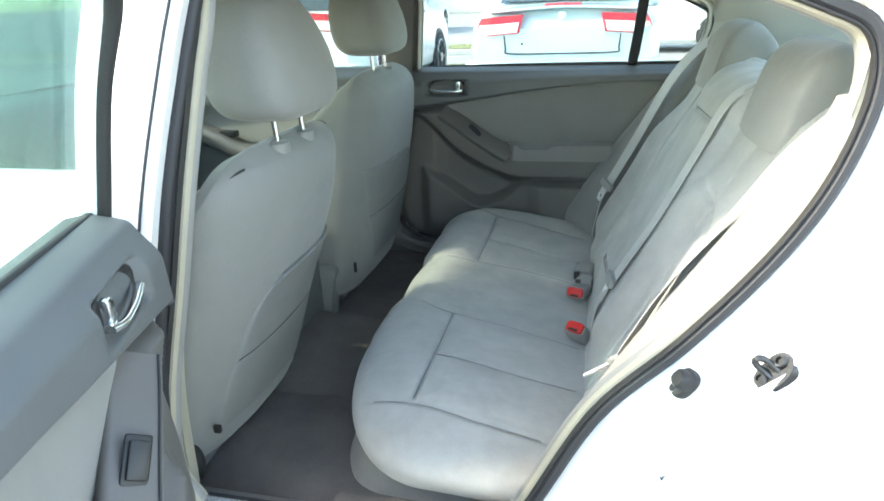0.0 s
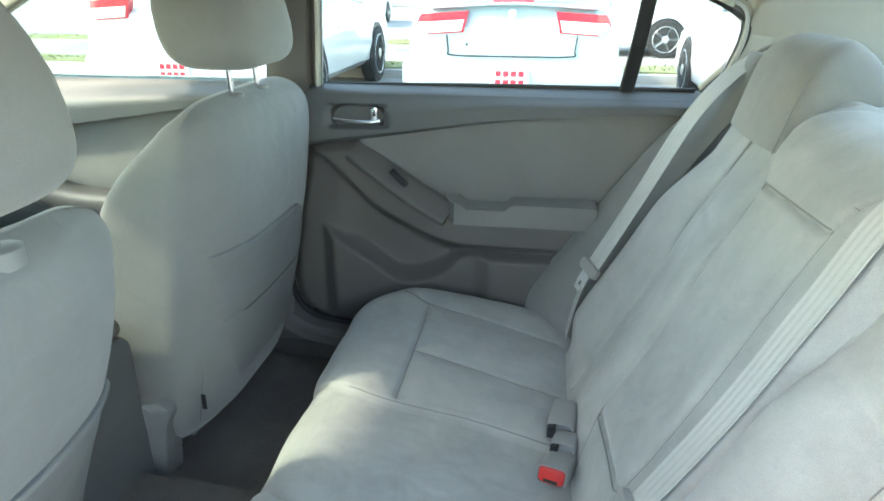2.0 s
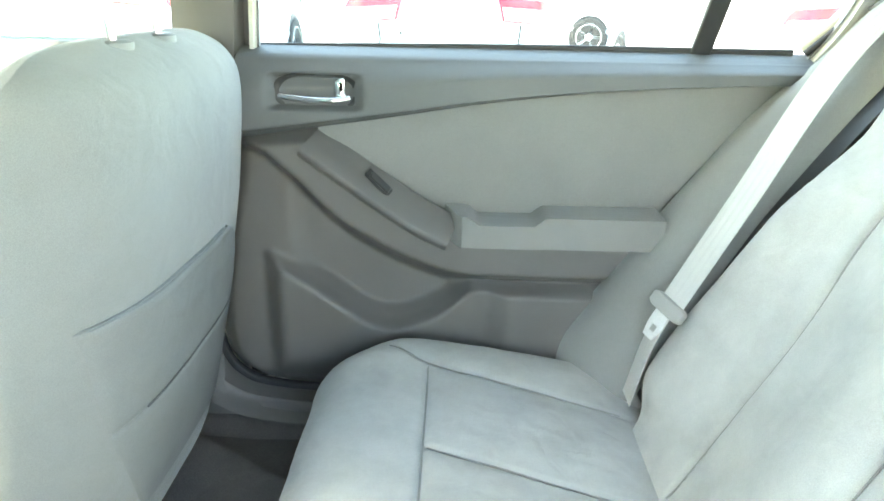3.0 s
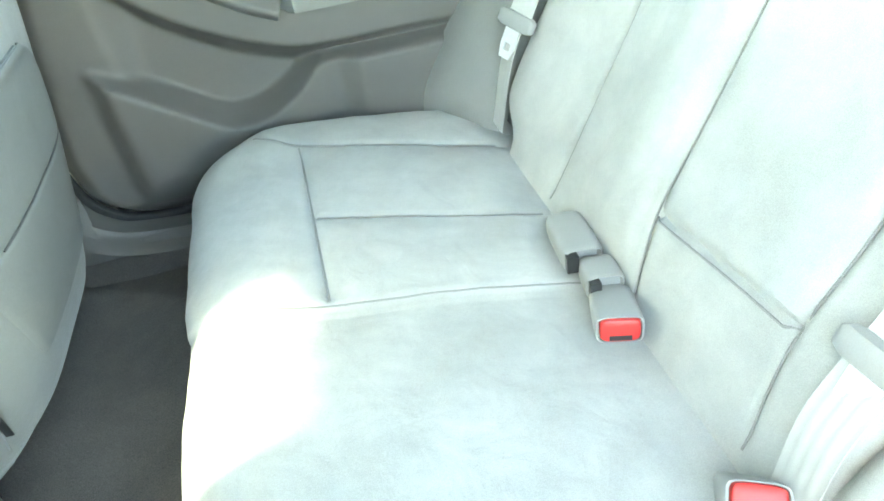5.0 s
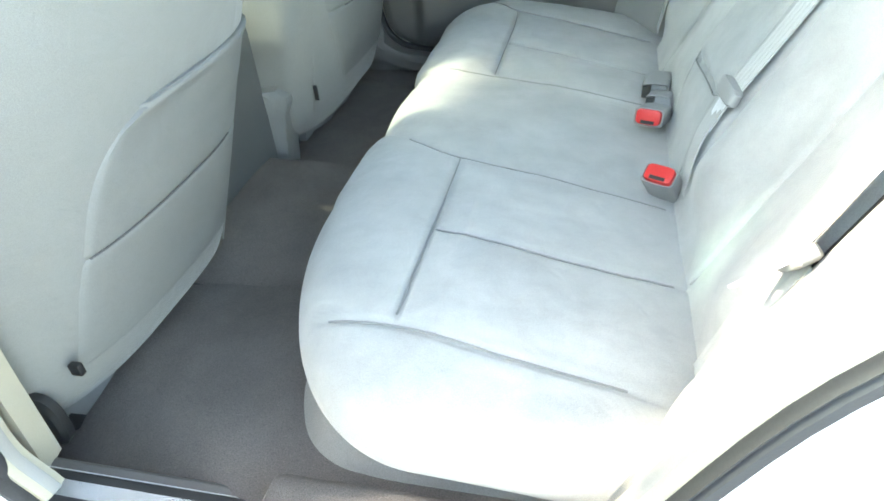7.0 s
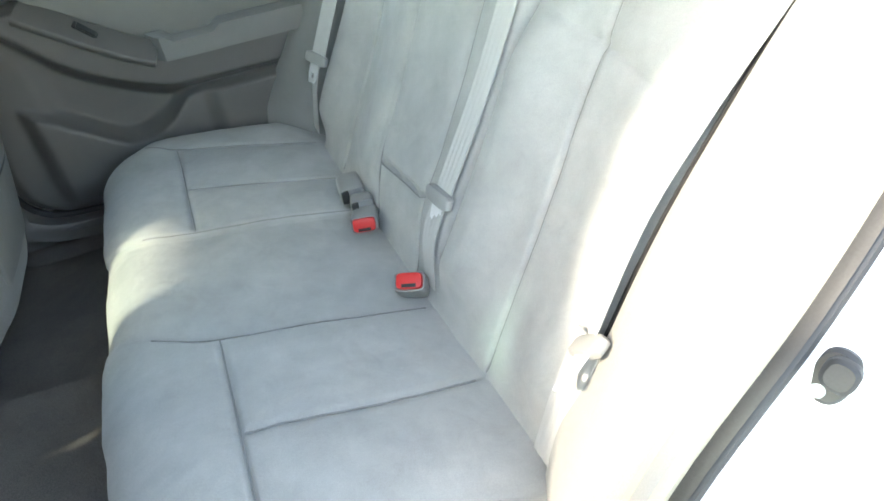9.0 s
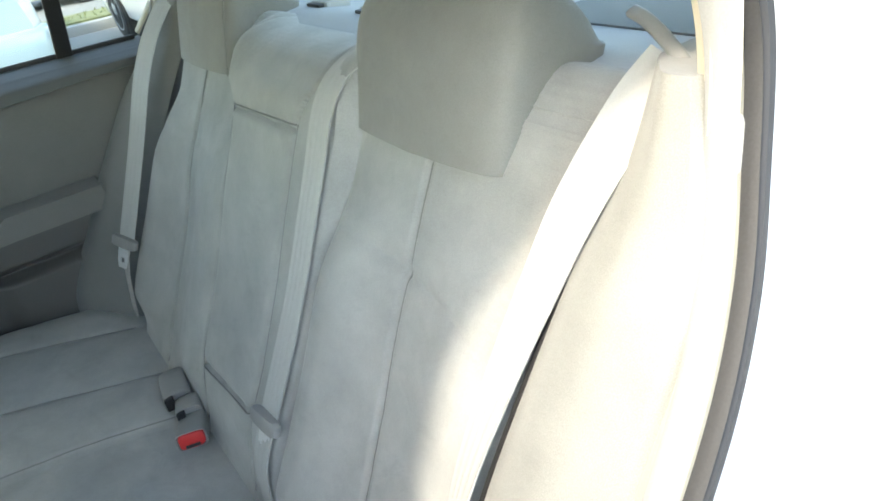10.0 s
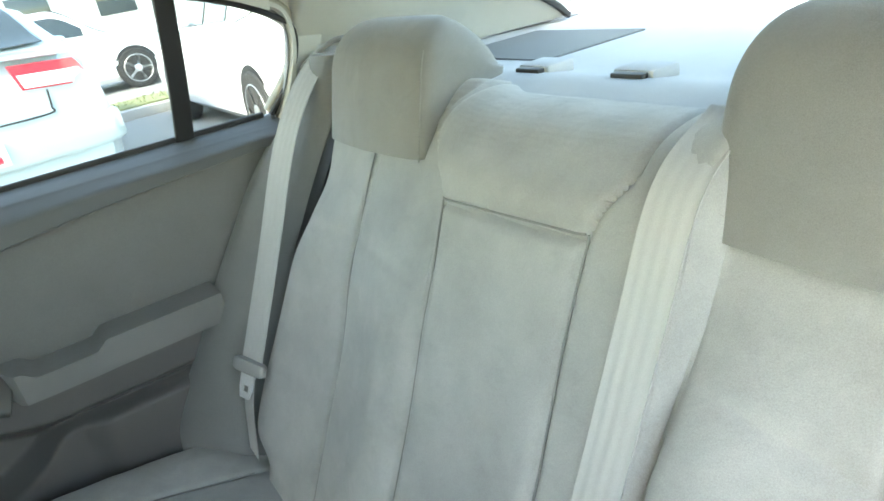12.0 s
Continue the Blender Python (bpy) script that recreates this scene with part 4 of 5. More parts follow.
# ---- the front doors, as far as they show between the seats ----
def front_door(s):
    door = thing("car_door", "closed front car door with grey trim seen past the seats", "car door", group="front doors of the car")
    waist = [(-1.75, 0.86), (-1.33, 0.895), (-0.96, 0.952), (-0.78, 0.965)]
    part("lower_panel", slab(lambda u, v: (lerp(-1.80, -0.775, u), s * (0.735 - 0.03 * smooth((v - 0.5) / 0.1) * smooth((0.9 - v) / 0.2)), lerp(0.30, line(waist, lerp(-1.80, -0.775, u)), v)), 40, 30, (0, s * 0.03, 0)), TRIM_CLOTH, door)
    part("upper_panel", slab(lambda u, v: (lerp(-1.80, -0.775, u), s * (0.70 + 0.06 * smooth((v - 0.4) / 0.6)), lerp(line(waist, lerp(-1.80, -0.775, u)), 1.016, v)), 40, 10, (0, s * 0.03, 0)), TRIM_DARK, door)
    part("armrest", sweep(curve([(-1.62, s * 0.69, 0.80), (-1.45, s * 0.675, 0.755), (-1.30, s * 0.665, 0.70), (-1.02, s * 0.665, 0.695)], 16), rect(0.10, 0.07, 0.4), (0, 0, 1)), TRIM_MID, door)
    part("window_switch", box(-1.43, s * 0.655, 0.765, -1.36, s * 0.69, 0.79, 0.004), BLACK, door)
    part("window_glass", slab(lambda u, v: (lerp(lerp(-1.75, -1.25, v), -0.78, u), s * (0.772 - 0.085 * v), lerp(1.0, 1.33, v)), 6, 6, (0, s * 0.004, 0)), CLEAR if s > 0 else SIDE_GLASS, door)
    part("window_frame", sweep(curve([(-1.80, s * 0.765, 1.0), (-1.50, s * 0.73, 1.17), (-1.20, s * 0.690, 1.30), (-0.95, s * 0.670, 1.34), (-0.76, s * 0.670, 1.34)], 30), rect(0.05, 0.04, 0.3), (0, 1, 0)), TRIM_PALE, door)
    part("outer_skin", slab(lambda u, v: (lerp(-1.85, -0.765, u), s * (0.885 - 0.06 * (2 * v - 0.9) ** 2), lerp(0.30, 1.02, v)), 16, 16, (0, -s * 0.02, 0)), PAINT, door)


front_door(1)
front_door(-1)

# ---- the car's shell ----
OPENING = [(-0.70, 0.80, 0.335), (-0.736, 0.80, 0.42), (-0.712, 0.795, 0.60), (-0.662, 0.785, 0.80), (-0.627, 0.775, 0.95), (-0.607, 0.745, 1.08), (-0.586, 0.705, 1.22), (-0.560, 0.660, 1.335), (-0.40, 0.640, 1.368), (-0.10, 0.648, 1.358),
           (0.10, 0.672, 1.318), (0.23, 0.692, 1.274), (0.325, 0.703, 1.237), (0.378, 0.706, 1.207), (0.391, 0.717, 1.148), (0.371, 0.736, 1.065), (0.330, 0.762, 0.985), (0.269, 0.784, 0.90), (0.177, 0.801, 0.79), (0.058, 0.812, 0.660),
           (-0.048, 0.812, 0.45), (-0.105, 0.805, 0.375), (-0.20, 0.80, 0.335), (-0.45, 0.80, 0.33), (-0.70, 0.80, 0.335)]
shell = thing("car_shell", "white painted car body with its doorway standing open", "car", kind="structure")


def surround(s, profile, n=140, scale=None, last=25):
    pts = curve([(x, s * y, z) for x, y, z in OPENING[:last]], n)
    rings = []
    for i, p in enumerate(pts):
        t = (pts[min(i + 1, n)] - pts[max(i - 1, 0)]).normalized()
        side = t.cross(Vector((0, 1, 0))).normalized()
        k = scale(p) if scale else 1.0
        rings.append([p + side * a * k + Vector((0, -s * b, 0)) for a, b in profile])
    return loft(rings, False)


def jamb_scale(p):
    """The door flange is broad at the rear pillar and narrow along the roof."""
    return 0.45 + 0.55 * smooth((p.x + 0.05) / 0.30) if p.z > 0.66 else (0.45 + 0.55 * smooth((p.x + 0.60) / 0.2) if p.z > 0.36 else 0.6)


for _s in (-1, 1):
    part("doorway_trim", surround(_s, [(-0.013, 0.016), (-0.014, 0.004), (-0.010, -0.003), (-0.002, -0.004), (-0.002, 0.028), (-0.010, 0.030)], last=22), TRIM_PALE if _s < 0 else LINING, shell, "pale edge trim round the doorway")
    part("door_seal", surround(_s, [(-0.002, 0.010), (-0.002, -0.010), (0.004, -0.017), (0.012, -0.017), (0.018, -0.010), (0.018, 0.010)]), SEAL if _s < 0 else TRIM_MID, shell, "grey rubber door seal")
    part("trim_gap", surround(_s, [(-0.0165, 0.020), (-0.0165, 0.010), (-0.0135, 0.006), (-0.0125, 0.018)], last=22), GUIDE, shell, "thin dark gap beside the edge trim")
    part("seal_lip", surround(_s, [(-0.0045, 0.004), (-0.0065, -0.010), (-0.004, -0.0165), (-0.0012, -0.015), (0.001, 0.0)]), RUBBER, shell)
part("door_jamb", surround(-1, [(0.010, 0.012), (0.016, -0.004), (0.030, -0.012), (0.065, -0.032), (0.100, -0.062), (0.135, -0.080), (0.150, -0.090), (0.158, -0.086), (0.140, -0.060), (0.100, 0.0), (0.03, 0.03)], scale=jamb_scale), PAINT, shell, "white painted door flange")

TOP_EDGE = [(-1.40, 0.60, 1.30), (-1.0, 0.63, 1.33), (-0.635, 0.660, 1.345), (-0.40, 0.645, 1.368), (-0.10, 0.652, 1.358), (0.12, 0.675, 1.325), (0.30, 0.60, 1.33), (0.50, 0.55, 1.325)]
CREST = [(-1.40, 1.335), (-1.0, 1.395), (-0.4, 1.42), (0.1, 1.405), (0.5, 1.34)]
part("roof_lining", slab(lambda u, v: (lerp(-1.40, 0.50, u), (2 * v - 1) * line([(a, b) for a, b, c in TOP_EDGE], lerp(-1.40, 0.50, u)), lerp(along(CREST, lerp(-1.40, 0.50, u)), line([(a, c) for a, b, c in TOP_EDGE], lerp(-1.40, 0.50, u)), abs(2 * v - 1) ** 3.2)), 60, 40, (0, 0, 0.012)), LINING, shell, "beige grey woven roof lining")
part("roof_skin", slab(lambda u, v: (lerp(-1.42, 0.52, u), (2 * v - 1) * 0.70, lerp(along(CREST, lerp(-1.42, 0.52, u)) + 0.045, 1.375, abs(2 * v - 1) ** 3)), 30, 24, (0, 0, 0.012)), PAINT, shell, "white painted roof")
RAIL = [(-0.62, 0.655, 1.290), (-0.535, 0.645, 1.318), (-0.40, 0.640, 1.326), (-0.1, 0.643, 1.315), (0.12, 0.655, 1.283), (0.26, 0.665, 1.246), (0.345, 0.675, 1.212)]


def cant_rail(s):
    """Lining that runs from the roof down to the top of a side window."""
    low = curve(RAIL, 40)

    def fn(u, v):
        p = low[round(u * 40)]
        return (p.x, s * (p.y - 0.012 - 0.05 * v ** 1.5), p.z - 0.004 + 0.075 * v)
    return slab(fn, 40, 8, (0, s * 0.010, 0.006))


part("roof_rail_trim", cant_rail(1), LINING, shell, "beige grey lining above the side window")
GLASS_EDGE = [(0.46, 0.545, 1.322), (0.60, 0.565, 1.268), (0.78, 0.575, 1.19), (0.93, 0.585, 1.118), (1.00, 0.60, 1.075)]
PILLAR_EDGE = [(0.10, 0.672, 1.333), (0.26, 0.690, 1.293), (0.345, 0.698, 1.25), (0.376, 0.696, 1.20), (0.372, 0.706, 1.13), (0.350, 0.722, 1.05)]


def rear_pillar(s):
    a, b = curve(PILLAR_EDGE, 24), curve(GLASS_EDGE, 24)

    def fn(u, v):
        k = round(u * 24)
        p = a[k].lerp(b[k], v)
        return (p.x, s * (p.y + 0.02 * math.sin(math.pi * v)), p.z)
    return slab(fn, 24, 16, (0.006, s * 0.02, 0.01))


for _s in (-1, 1):
    part("rear_pillar_trim", rear_pillar(_s), LINING, shell, "beige grey rear pillar trim")
    part("pillar_skin", slab(lambda u, v: (lerp(0.49, 1.10, u) , _s * lerp(0.79, 0.64, v), lerp(1.0, lerp(1.35, 1.07, smooth(u)), v)), 16, 10, (0, _s * 0.01, 0)), PAINT, shell)
    part("quarter_panel", slab(lambda u, v: (lerp(line(REAR_EDGE, lerp(0.30, 1.01, v)) + 0.125, 1.9, u), _s * (0.895 - 0.07 * (2 * v - 0.9) ** 2), lerp(0.30, 1.01, v)), 24, 20, (0, -_s * 0.02, 0)), PAINT, shell, "white painted rear quarter panel")
    part("sill", sweep([(-1.8, _s * 0.80, 0.27), (-0.1, _s * 0.80, 0.27)], rect(0.13, 0.12, 0.25), (0, 0, 1)), PAINT, shell, "white painted sill")
    part("sill_seal", sweep([(-1.6, _s * 0.775, 0.322), (-0.2, _s * 0.775, 0.322)], rect(0.05, 0.016, 0.4), (0, 0, 1)), RUBBER, shell)
    part("sill_plate", sweep([(-1.6, _s * (0.724 if _s > 0 else 0.752), 0.306), (-0.30, _s * (0.724 if _s > 0 else 0.752), 0.306)], rect(0.07 if _s > 0 else 0.045, 0.062 if _s > 0 else 0.034, 0.3, 5), (0, 0, 1)), TRIM_MID, shell, "grey plastic sill plate")
    # the middle pillar: trim inside, darker on the far side, paint outside
    part("middle_pillar_trim", loft([[Vector((x + dx, _s * (y + dy), z)) for dx, dy in ((0.058, 0.02), (0.050, -0.016), (0.0, -0.030), (-0.052, -0.018), (-0.06, 0.02))] for x, y, z in curve([(-0.795, 0.735, 0.32), (-0.775, 0.74, 0.58), (-0.705, 0.748, 0.90), (-0.660, 0.700, 1.18), (-0.625, 0.645, 1.36)], 24)]), TRIM_PALE if _s < 0 else TRIM_MID, shell, "middle pillar trim, beige near and grey far")
    part("middle_pillar_skin", loft([[Vector((x + dx, _s * (y + dy), z)) for dx, dy in ((0.055, -0.01), (0.06, 0.03), (0.02, 0.045), (-0.04, 0.045), (-0.055, 0.02), (-0.055, -0.01))] for x, y, z in curve([(-0.795, 0.80, 0.32), (-0.775, 0.81, 0.60), (-0.705, 0.800, 0.93), (-0.660, 0.735, 1.18), (-0.620, 0.68, 1.36)], 24)]), PAINT, shell, "white painted middle pillar")
    if _s < 0:
        _line = curve([(-0.795, 0.80, 0.32), (-0.775, 0.81, 0.60), (-0.705, 0.800, 0.93), (-0.660, 0.735, 1.18), (-0.620, 0.68, 1.36)], 40)
        part("pillar_seal", sweep([(p.x + 0.058, -(p.y - 0.002), p.z) for p in _line], rect(0.028, 0.020, 0.4, 4), (0, 1, 0)), SEAL, shell, "grey rubber seal along the middle pillar")
        part("pillar_joint", sweep([(p.x + 0.042, -(p.y + 0.0385), p.z) for p in _line], rect(0.004, 0.004, 0.3), (0, 1, 0)), RUBBER, shell, "thin dark joint on the middle pillar")
    part("belt_anchor", moved(loft([ring((0, 0, z), (r, 0, 0), (0, r * 1.15, 0), 20) for z, r in ((-0.012, 0.016), (0.004, 0.016), (0.010, 0.012), (0.012, 0.005))]), pose(-0.655, _s * 0.698, 0.950, 0, 90, -_s * 50)), BELT_PLASTIC, shell, "grey belt anchor cap")
part("rear_window", slab(lambda u, v: (lerp(0.47, 1.01, u), (2 * v - 1) * lerp(0.55, 0.60, u), lerp(1.322, 1.082, u) + 0.035 * math.sin(math.pi * u)), 16, 16, (0.002, 0, 0.004)), REAR_GLASS, shell, "tinted rear window")
part("rear_window_seal", joined(*[sweep(curve([(x, _s * (y - 0.004), z) for x, y, z in GLASS_EDGE], 20), rect(0.014, 0.012, 0.3), (0, 1, 0)) for _s in (-1, 1)]), RUBBER, shell)
part("parcel_shelf", slab(lambda u, v: (lerp(0.44, 1.02, u), (2 * v - 1) * lerp(0.70, 0.62, u), 1.066 + 0.012 * dent(u - 0.10, 0.10)), 40, 20, (0, 0, -0.02)), SHELF, shell, "grey felt parcel shelf")
for _s in (-1, 1):
    part("speaker_grille", slab(lambda u, v: (lerp(0.62, 0.86, u), _s * lerp(0.27, 0.55, v), 1.0690), 12, 12, (0, 0, -0.006)), GRILLE, shell, "dark speaker grille")
for _y in (-0.165, 0.012, 0.188):
    part("anchor_cover", box(0.52, _y - 0.032, 1.066, 0.572, _y + 0.032, 1.086, 0.006), SHELF, shell)
    part("anchor_slot", box(0.508, _y - 0.024, 1.066, 0.523, _y + 0.024, 1.083, 0.002), BLACK, shell, "dark child seat anchor slot")
part("trunk_lid", slab(lambda u, v: (lerp(1.02, 1.9, u), (2 * v - 1) * 0.80, 1.06 - 0.06 * u ** 2), 10, 10, (0, 0, -0.02)), PAINT, shell)
part("rear_wall", slab(lambda u, v: (1.9, (2 * v - 1) * 0.85, lerp(0.3, 1.0, u)), 4, 4, (0.02, 0, 0)), PAINT, shell)
part("seat_bulkhead", slab(lambda u, v: (0.58, (2 * v - 1) * 0.80, lerp(0.2, 1.055, u)), 4, 4, (0.02, 0, 0)), BLACK, shell)


def floor_sheet(u, v):
    x, y = lerp(-1.9, 0.1, u), lerp(-0.78, 0.78, v)
    hump = 0.120 * smooth((0.095 - y) / 0.030) * smooth((y + 0.52) / 0.36) * lerp(1.15, 0.95, smooth((x + 1.0) / 0.5))
    z = 0.205 + hump + (0.095 if y > 0 else 0.07) * smooth((abs(y) - (0.60 if y > 0 else 0.69)) / (0.09 if y > 0 else 0.05)) + 0.09 * smooth((x + 0.47) / 0.06)
    z += 0.005 * noise.noise((x * 6, y * 6, 5)) + 0.004 * noise.noise((x * 16, y * 11, 2)) + 0.003 * noise.noise((x * 40, y * 12, 9))
    return (x, y, z)


part("floor_carpet", slab(floor_sheet, 120, 120, (0, 0, -0.03)), CARPET, shell, "dark brown grey carpet over a centre tunnel")
part("underbody", box(-3.2, -0.78, 0.14, 1.9, 0.78, 0.17, 0.01), BLACK, shell)
part("dashboard", sweep(curve([(-1.90, -0.72, 0.80), (-1.86, 0, 0.82), (-1.90, 0.72, 0.80)], 12), rect(0.50, 0.36, 0.35, 5), (0, 0, 1)), TRIM_DARK, shell, "dark grey dashboard")
part("firewall", slab(lambda u, v: (-1.95, lerp(-0.80, 0.80, u), lerp(0.17, 1.0, v)), 2, 2, (-0.02, 0, 0)), BLACK, shell)
part("windscreen", slab(lambda u, v: (lerp(-2.05, -1.40, u), (2 * v - 1) * lerp(0.70, 0.58, u), lerp(0.98, 1.315, u) + 0.03 * math.sin(math.pi * u)), 12, 12, (0, 0, 0.004)), CLEAR, shell, "windscreen")
part("bonnet", slab(lambda u, v: (lerp(-3.2, -2.0, u), (2 * v - 1) * 0.80, lerp(0.72, 0.97, math.sqrt(u)) - 0.05 * (2 * v - 1) ** 4), 12, 12, (0, 0, -0.02)), PAINT, shell)
for _s in (-1, 1):
    part("front_wing", slab(lambda u, v: (lerp(-3.2, -1.86, u), _s * (0.885 - 0.06 * (2 * v - 0.9) ** 2), lerp(0.30, lerp(0.70, 0.95, math.sqrt(u)), v)), 12, 10, (0, -_s * 0.02, 0)), PAINT, shell)
part("front_wall", slab(lambda u, v: (-3.2, lerp(-0.84, 0.84, u), lerp(0.2, 0.71, v)), 2, 2, (0.02, 0, 0)), PAINT, shell)

# the moulding that runs from the middle pillar round the closed door's corner into the sill
CORNER = curve([(-0.640, 0, 0.93), (-0.668, 0, 0.79), (-0.694, 0, 0.70), (-0.722, 0, 0.54), (-0.727, 0, 0.48), (-0.713, 0, 0.412), (-0.684, 0, 0.374), (-0.636, 0, 0.352), (-0.52, 0, 0.340), (-0.30, 0, 0.336)], 80)


def corner_moulding(u, v):
    """From the door's edge outwards (v) along the edge (u)."""
    k = min(int(u * 80), 79)
    p = CORNER[k].lerp(CORNER[k + 1], u * 80 - k)
    t = (CORNER[min(k + 2, 80)] - CORNER[max(k - 1, 0)]).normalized()
    out = Vector((t.z, 0, -t.x))
    low = smooth((u - 0.50) / 0.25)
    reach = lerp(0.060, 0.030, low) * v
    q = p + out * -reach if out.x > 0 else p + out * reach
    return (q.x, 0.716 - 0.030 * smooth(v / 0.18) - 0.02 * v - low * 0.02 * smooth((v - 0.25) / 0.75), q.z + 0.004 * low * dent(v - 0.16, 0.1))


part("corner_moulding", slab(corner_moulding, 80, 16, (0, 0.02, 0)), TRIM_MID, shell, "grey plastic moulding between pillar and sill")
part("door_gap", sweep([p + Vector((0.004, 0.728, 0.004)) for p in CORNER], rect(0.016, 0.016, 0.2), (0, 1, 0)), RUBBER, shell, "dark gap round the closed door")

# rear floor mats and the console between the front seats
for _y in (-0.485, 0.445):
    _mat = thing("floor_mat", "dark grey carpet floor mat in the rear footwell", "floor mat", group="rear floor mats")
    part("mat_body", slab(lambda u, v: (lerp(-0.93, -0.50, u), _y + lerp(-0.16, 0.16, v), floor_sheet((lerp(-0.93, -0.50, u) + 1.9) / 2.0, (_y + lerp(-0.16, 0.16, v) + 0.78) / 1.56)[2] + 0.004), 40, 40, (0, 0, -0.008)), MAT, _mat)
console = thing("centre_console", "grey plastic console between the front seats", "console")
part("console_body", loft([[Vector((x, -0.025 + y * k, 0.45 + z)) for y, z in rect(0.275, 0.37, 0.12, 4)] for x, k in ((-1.60, 1.0), (-0.845, 1.0), (-0.812, 0.98), (-0.80, 0.92))]), TRIM_DARK, console)
part("console_lid", box(-1.20, -0.160, 0.628, -0.815, 0.110, 0.662, 0.012, 3), TRIM_MID, console, "grey armrest lid")

# fittings at the doorway
striker = thing("door_striker", "zinc plated steel door striker bolted to the flange", "door striker", pose(0.296, -0.862, 0.783) @ pose(0, 0, 0, 0, 35, 0) @ pose(0, 0, 0, 0, 0, -66))
part("plate", loft([ring((0, -y, 0), (0.0215 * k, 0, 0), (0, 0, 0.031 * k), 24, 3.2) for y, k in ((-0.006, 1.0), (0.004, 1.0), (0.008, 0.93))]), STEEL, striker)
for _z in (-0.018, 0.018):
    part("bolt", moved(joined(loft([ring((0, -y, 0), (r, 0, 0), (0, 0, r), 18) for y, r in ((0.006, 0.0100), (0.012, 0.0098), (0.0135, 0.0085), (0.0135, 0.0052), (0.0085, 0.0046))])), pose(-0.004, 0, _z)), STEEL, striker)
part("loop", sweep(curve([(0.010, 0.0, -0.007), (-0.006, -0.012, -0.007), (-0.013, -0.026, -0.006), (-0.015, -0.031, 0.0), (-0.013, -0.026, 0.006), (-0.006, -0.012, 0.007), (0.010, 0.0, 0.007)], 30), circle(0.0046, 10), (0, 0.3, 1)), STEEL, striker, "bright steel loop")
bumper = thing("rubber_stop", "grey rubber door stop with a screw", "door stop", pose(0.187, -0.829, 0.736) @ pose(0, 0, 0, 0, 35, 0) @ pose(0, 0, 0, 0, 0, -66))
part("pad", loft([ring((0, -y, 0), (0.017 * k, 0, 0), (0, 0, 0.024 * k), 24, 2.6) for y, k in ((-0.006, 1.0), (0.004, 1.0), (0.008, 0.85))]), STOP, bumper)
part("stub", moved(loft([ring((0, -y, 0), (r, 0, 0), (0, 0, r), 20, 2.6) for y, r in ((0.004, 0.014), (0.020, 0.0135), (0.024, 0.010))]), pose(0.004, 0, 0.006)), STOP, bumper)
part("screw", moved(loft([ring((0, -y, 0), (r, 0, 0), (0, 0, r), 16) for y, r in ((0.006, 0.007), (0.010, 0.006))]), pose(-0.002, 0, -0.015)), CHROME, bumper)
for _s in (-1, 1):
    _g = thing("belt_guide", "grey plastic belt guide on the backrest's shoulder", "belt guide", group="belt guides")
    part("strap_guide", sweep(curve([(0.436, _s * 0.588, 1.142), (0.426, _s * 0.612, 1.138), (0.412, _s * 0.645, 1.125), (0.398, _s * 0.678, 1.108), (0.390, _s * 0.700, 1.094)], 24), rect(0.013, 0.008, 0.45), (-0.5, 0, 0.85)), GUIDE, _g)


# ---- the car park ----
ASPHALT = material("pale worn concrete", (0.30, 0.296, 0.286), 0.9, grain=0.15, grain_scale=60, stain=0.15, stain_scale=0.6, bump=0.3)
GRASS = material("dry grass", (0.24, 0.25, 0.12), 0.95, grain=0.4, grain_scale=30, stain=0.3, stain_scale=2, bump=0.5)
KERB = material("concrete kerb", (0.45, 0.44, 0.42), 0.9, grain=0.1, grain_scale=60, stain=0.1, stain_scale=3, bump=0.2)
BLUE = material("pale metallic blue paint", (0.50, 0.62, 0.66), 0.3, 0.3, stain=0.02, stain_scale=5, coat=0.8)
DARKCAR = material("dark car paint", (0.05, 0.055, 0.06), 0.3, 0.2, stain=0.02, coat=0.8)
CAR_GLASS = material("dark car glass", (0.03, 0.045, 0.05), 0.06, coat=0.5)
LAMP_RED = material("red lamp lens", (0.55, 0.02, 0.04), 0.15, coat=0.6)
LAMP_WHITE = material("clear lamp lens", (0.78, 0.76, 0.76), 0.12, coat=0.6)
TYRE = material("tyre rubber", (0.03, 0.03, 0.03), 0.85, grain=0.2, grain_scale=80, bump=0.3)
ALLOY = material("silver alloy", (0.62, 0.63, 0.64), 0.35, 0.8, stain=0.05, stain_scale=20)
PLATE = material("white plate", (0.75, 0.75, 0.74), 0.4, stain=0.04, stain_scale=30)
INK = material("red ink", (0.55, 0.03, 0.06), 0.5)
WALL = material("pale rendered wall", (0.62, 0.62, 0.60), 0.9, grain=0.05, grain_scale=40, stain=0.08, stain_scale=0.8, bump=0.2)

ground = tagged(part("ground", slab(lambda u, v: (lerp(-300, 300, u), lerp(-300, 300, v), 0), 2, 2, (0, 0, -0.2)), ASPHALT), "pale worn concrete of a car park", "ground", kind="structure")


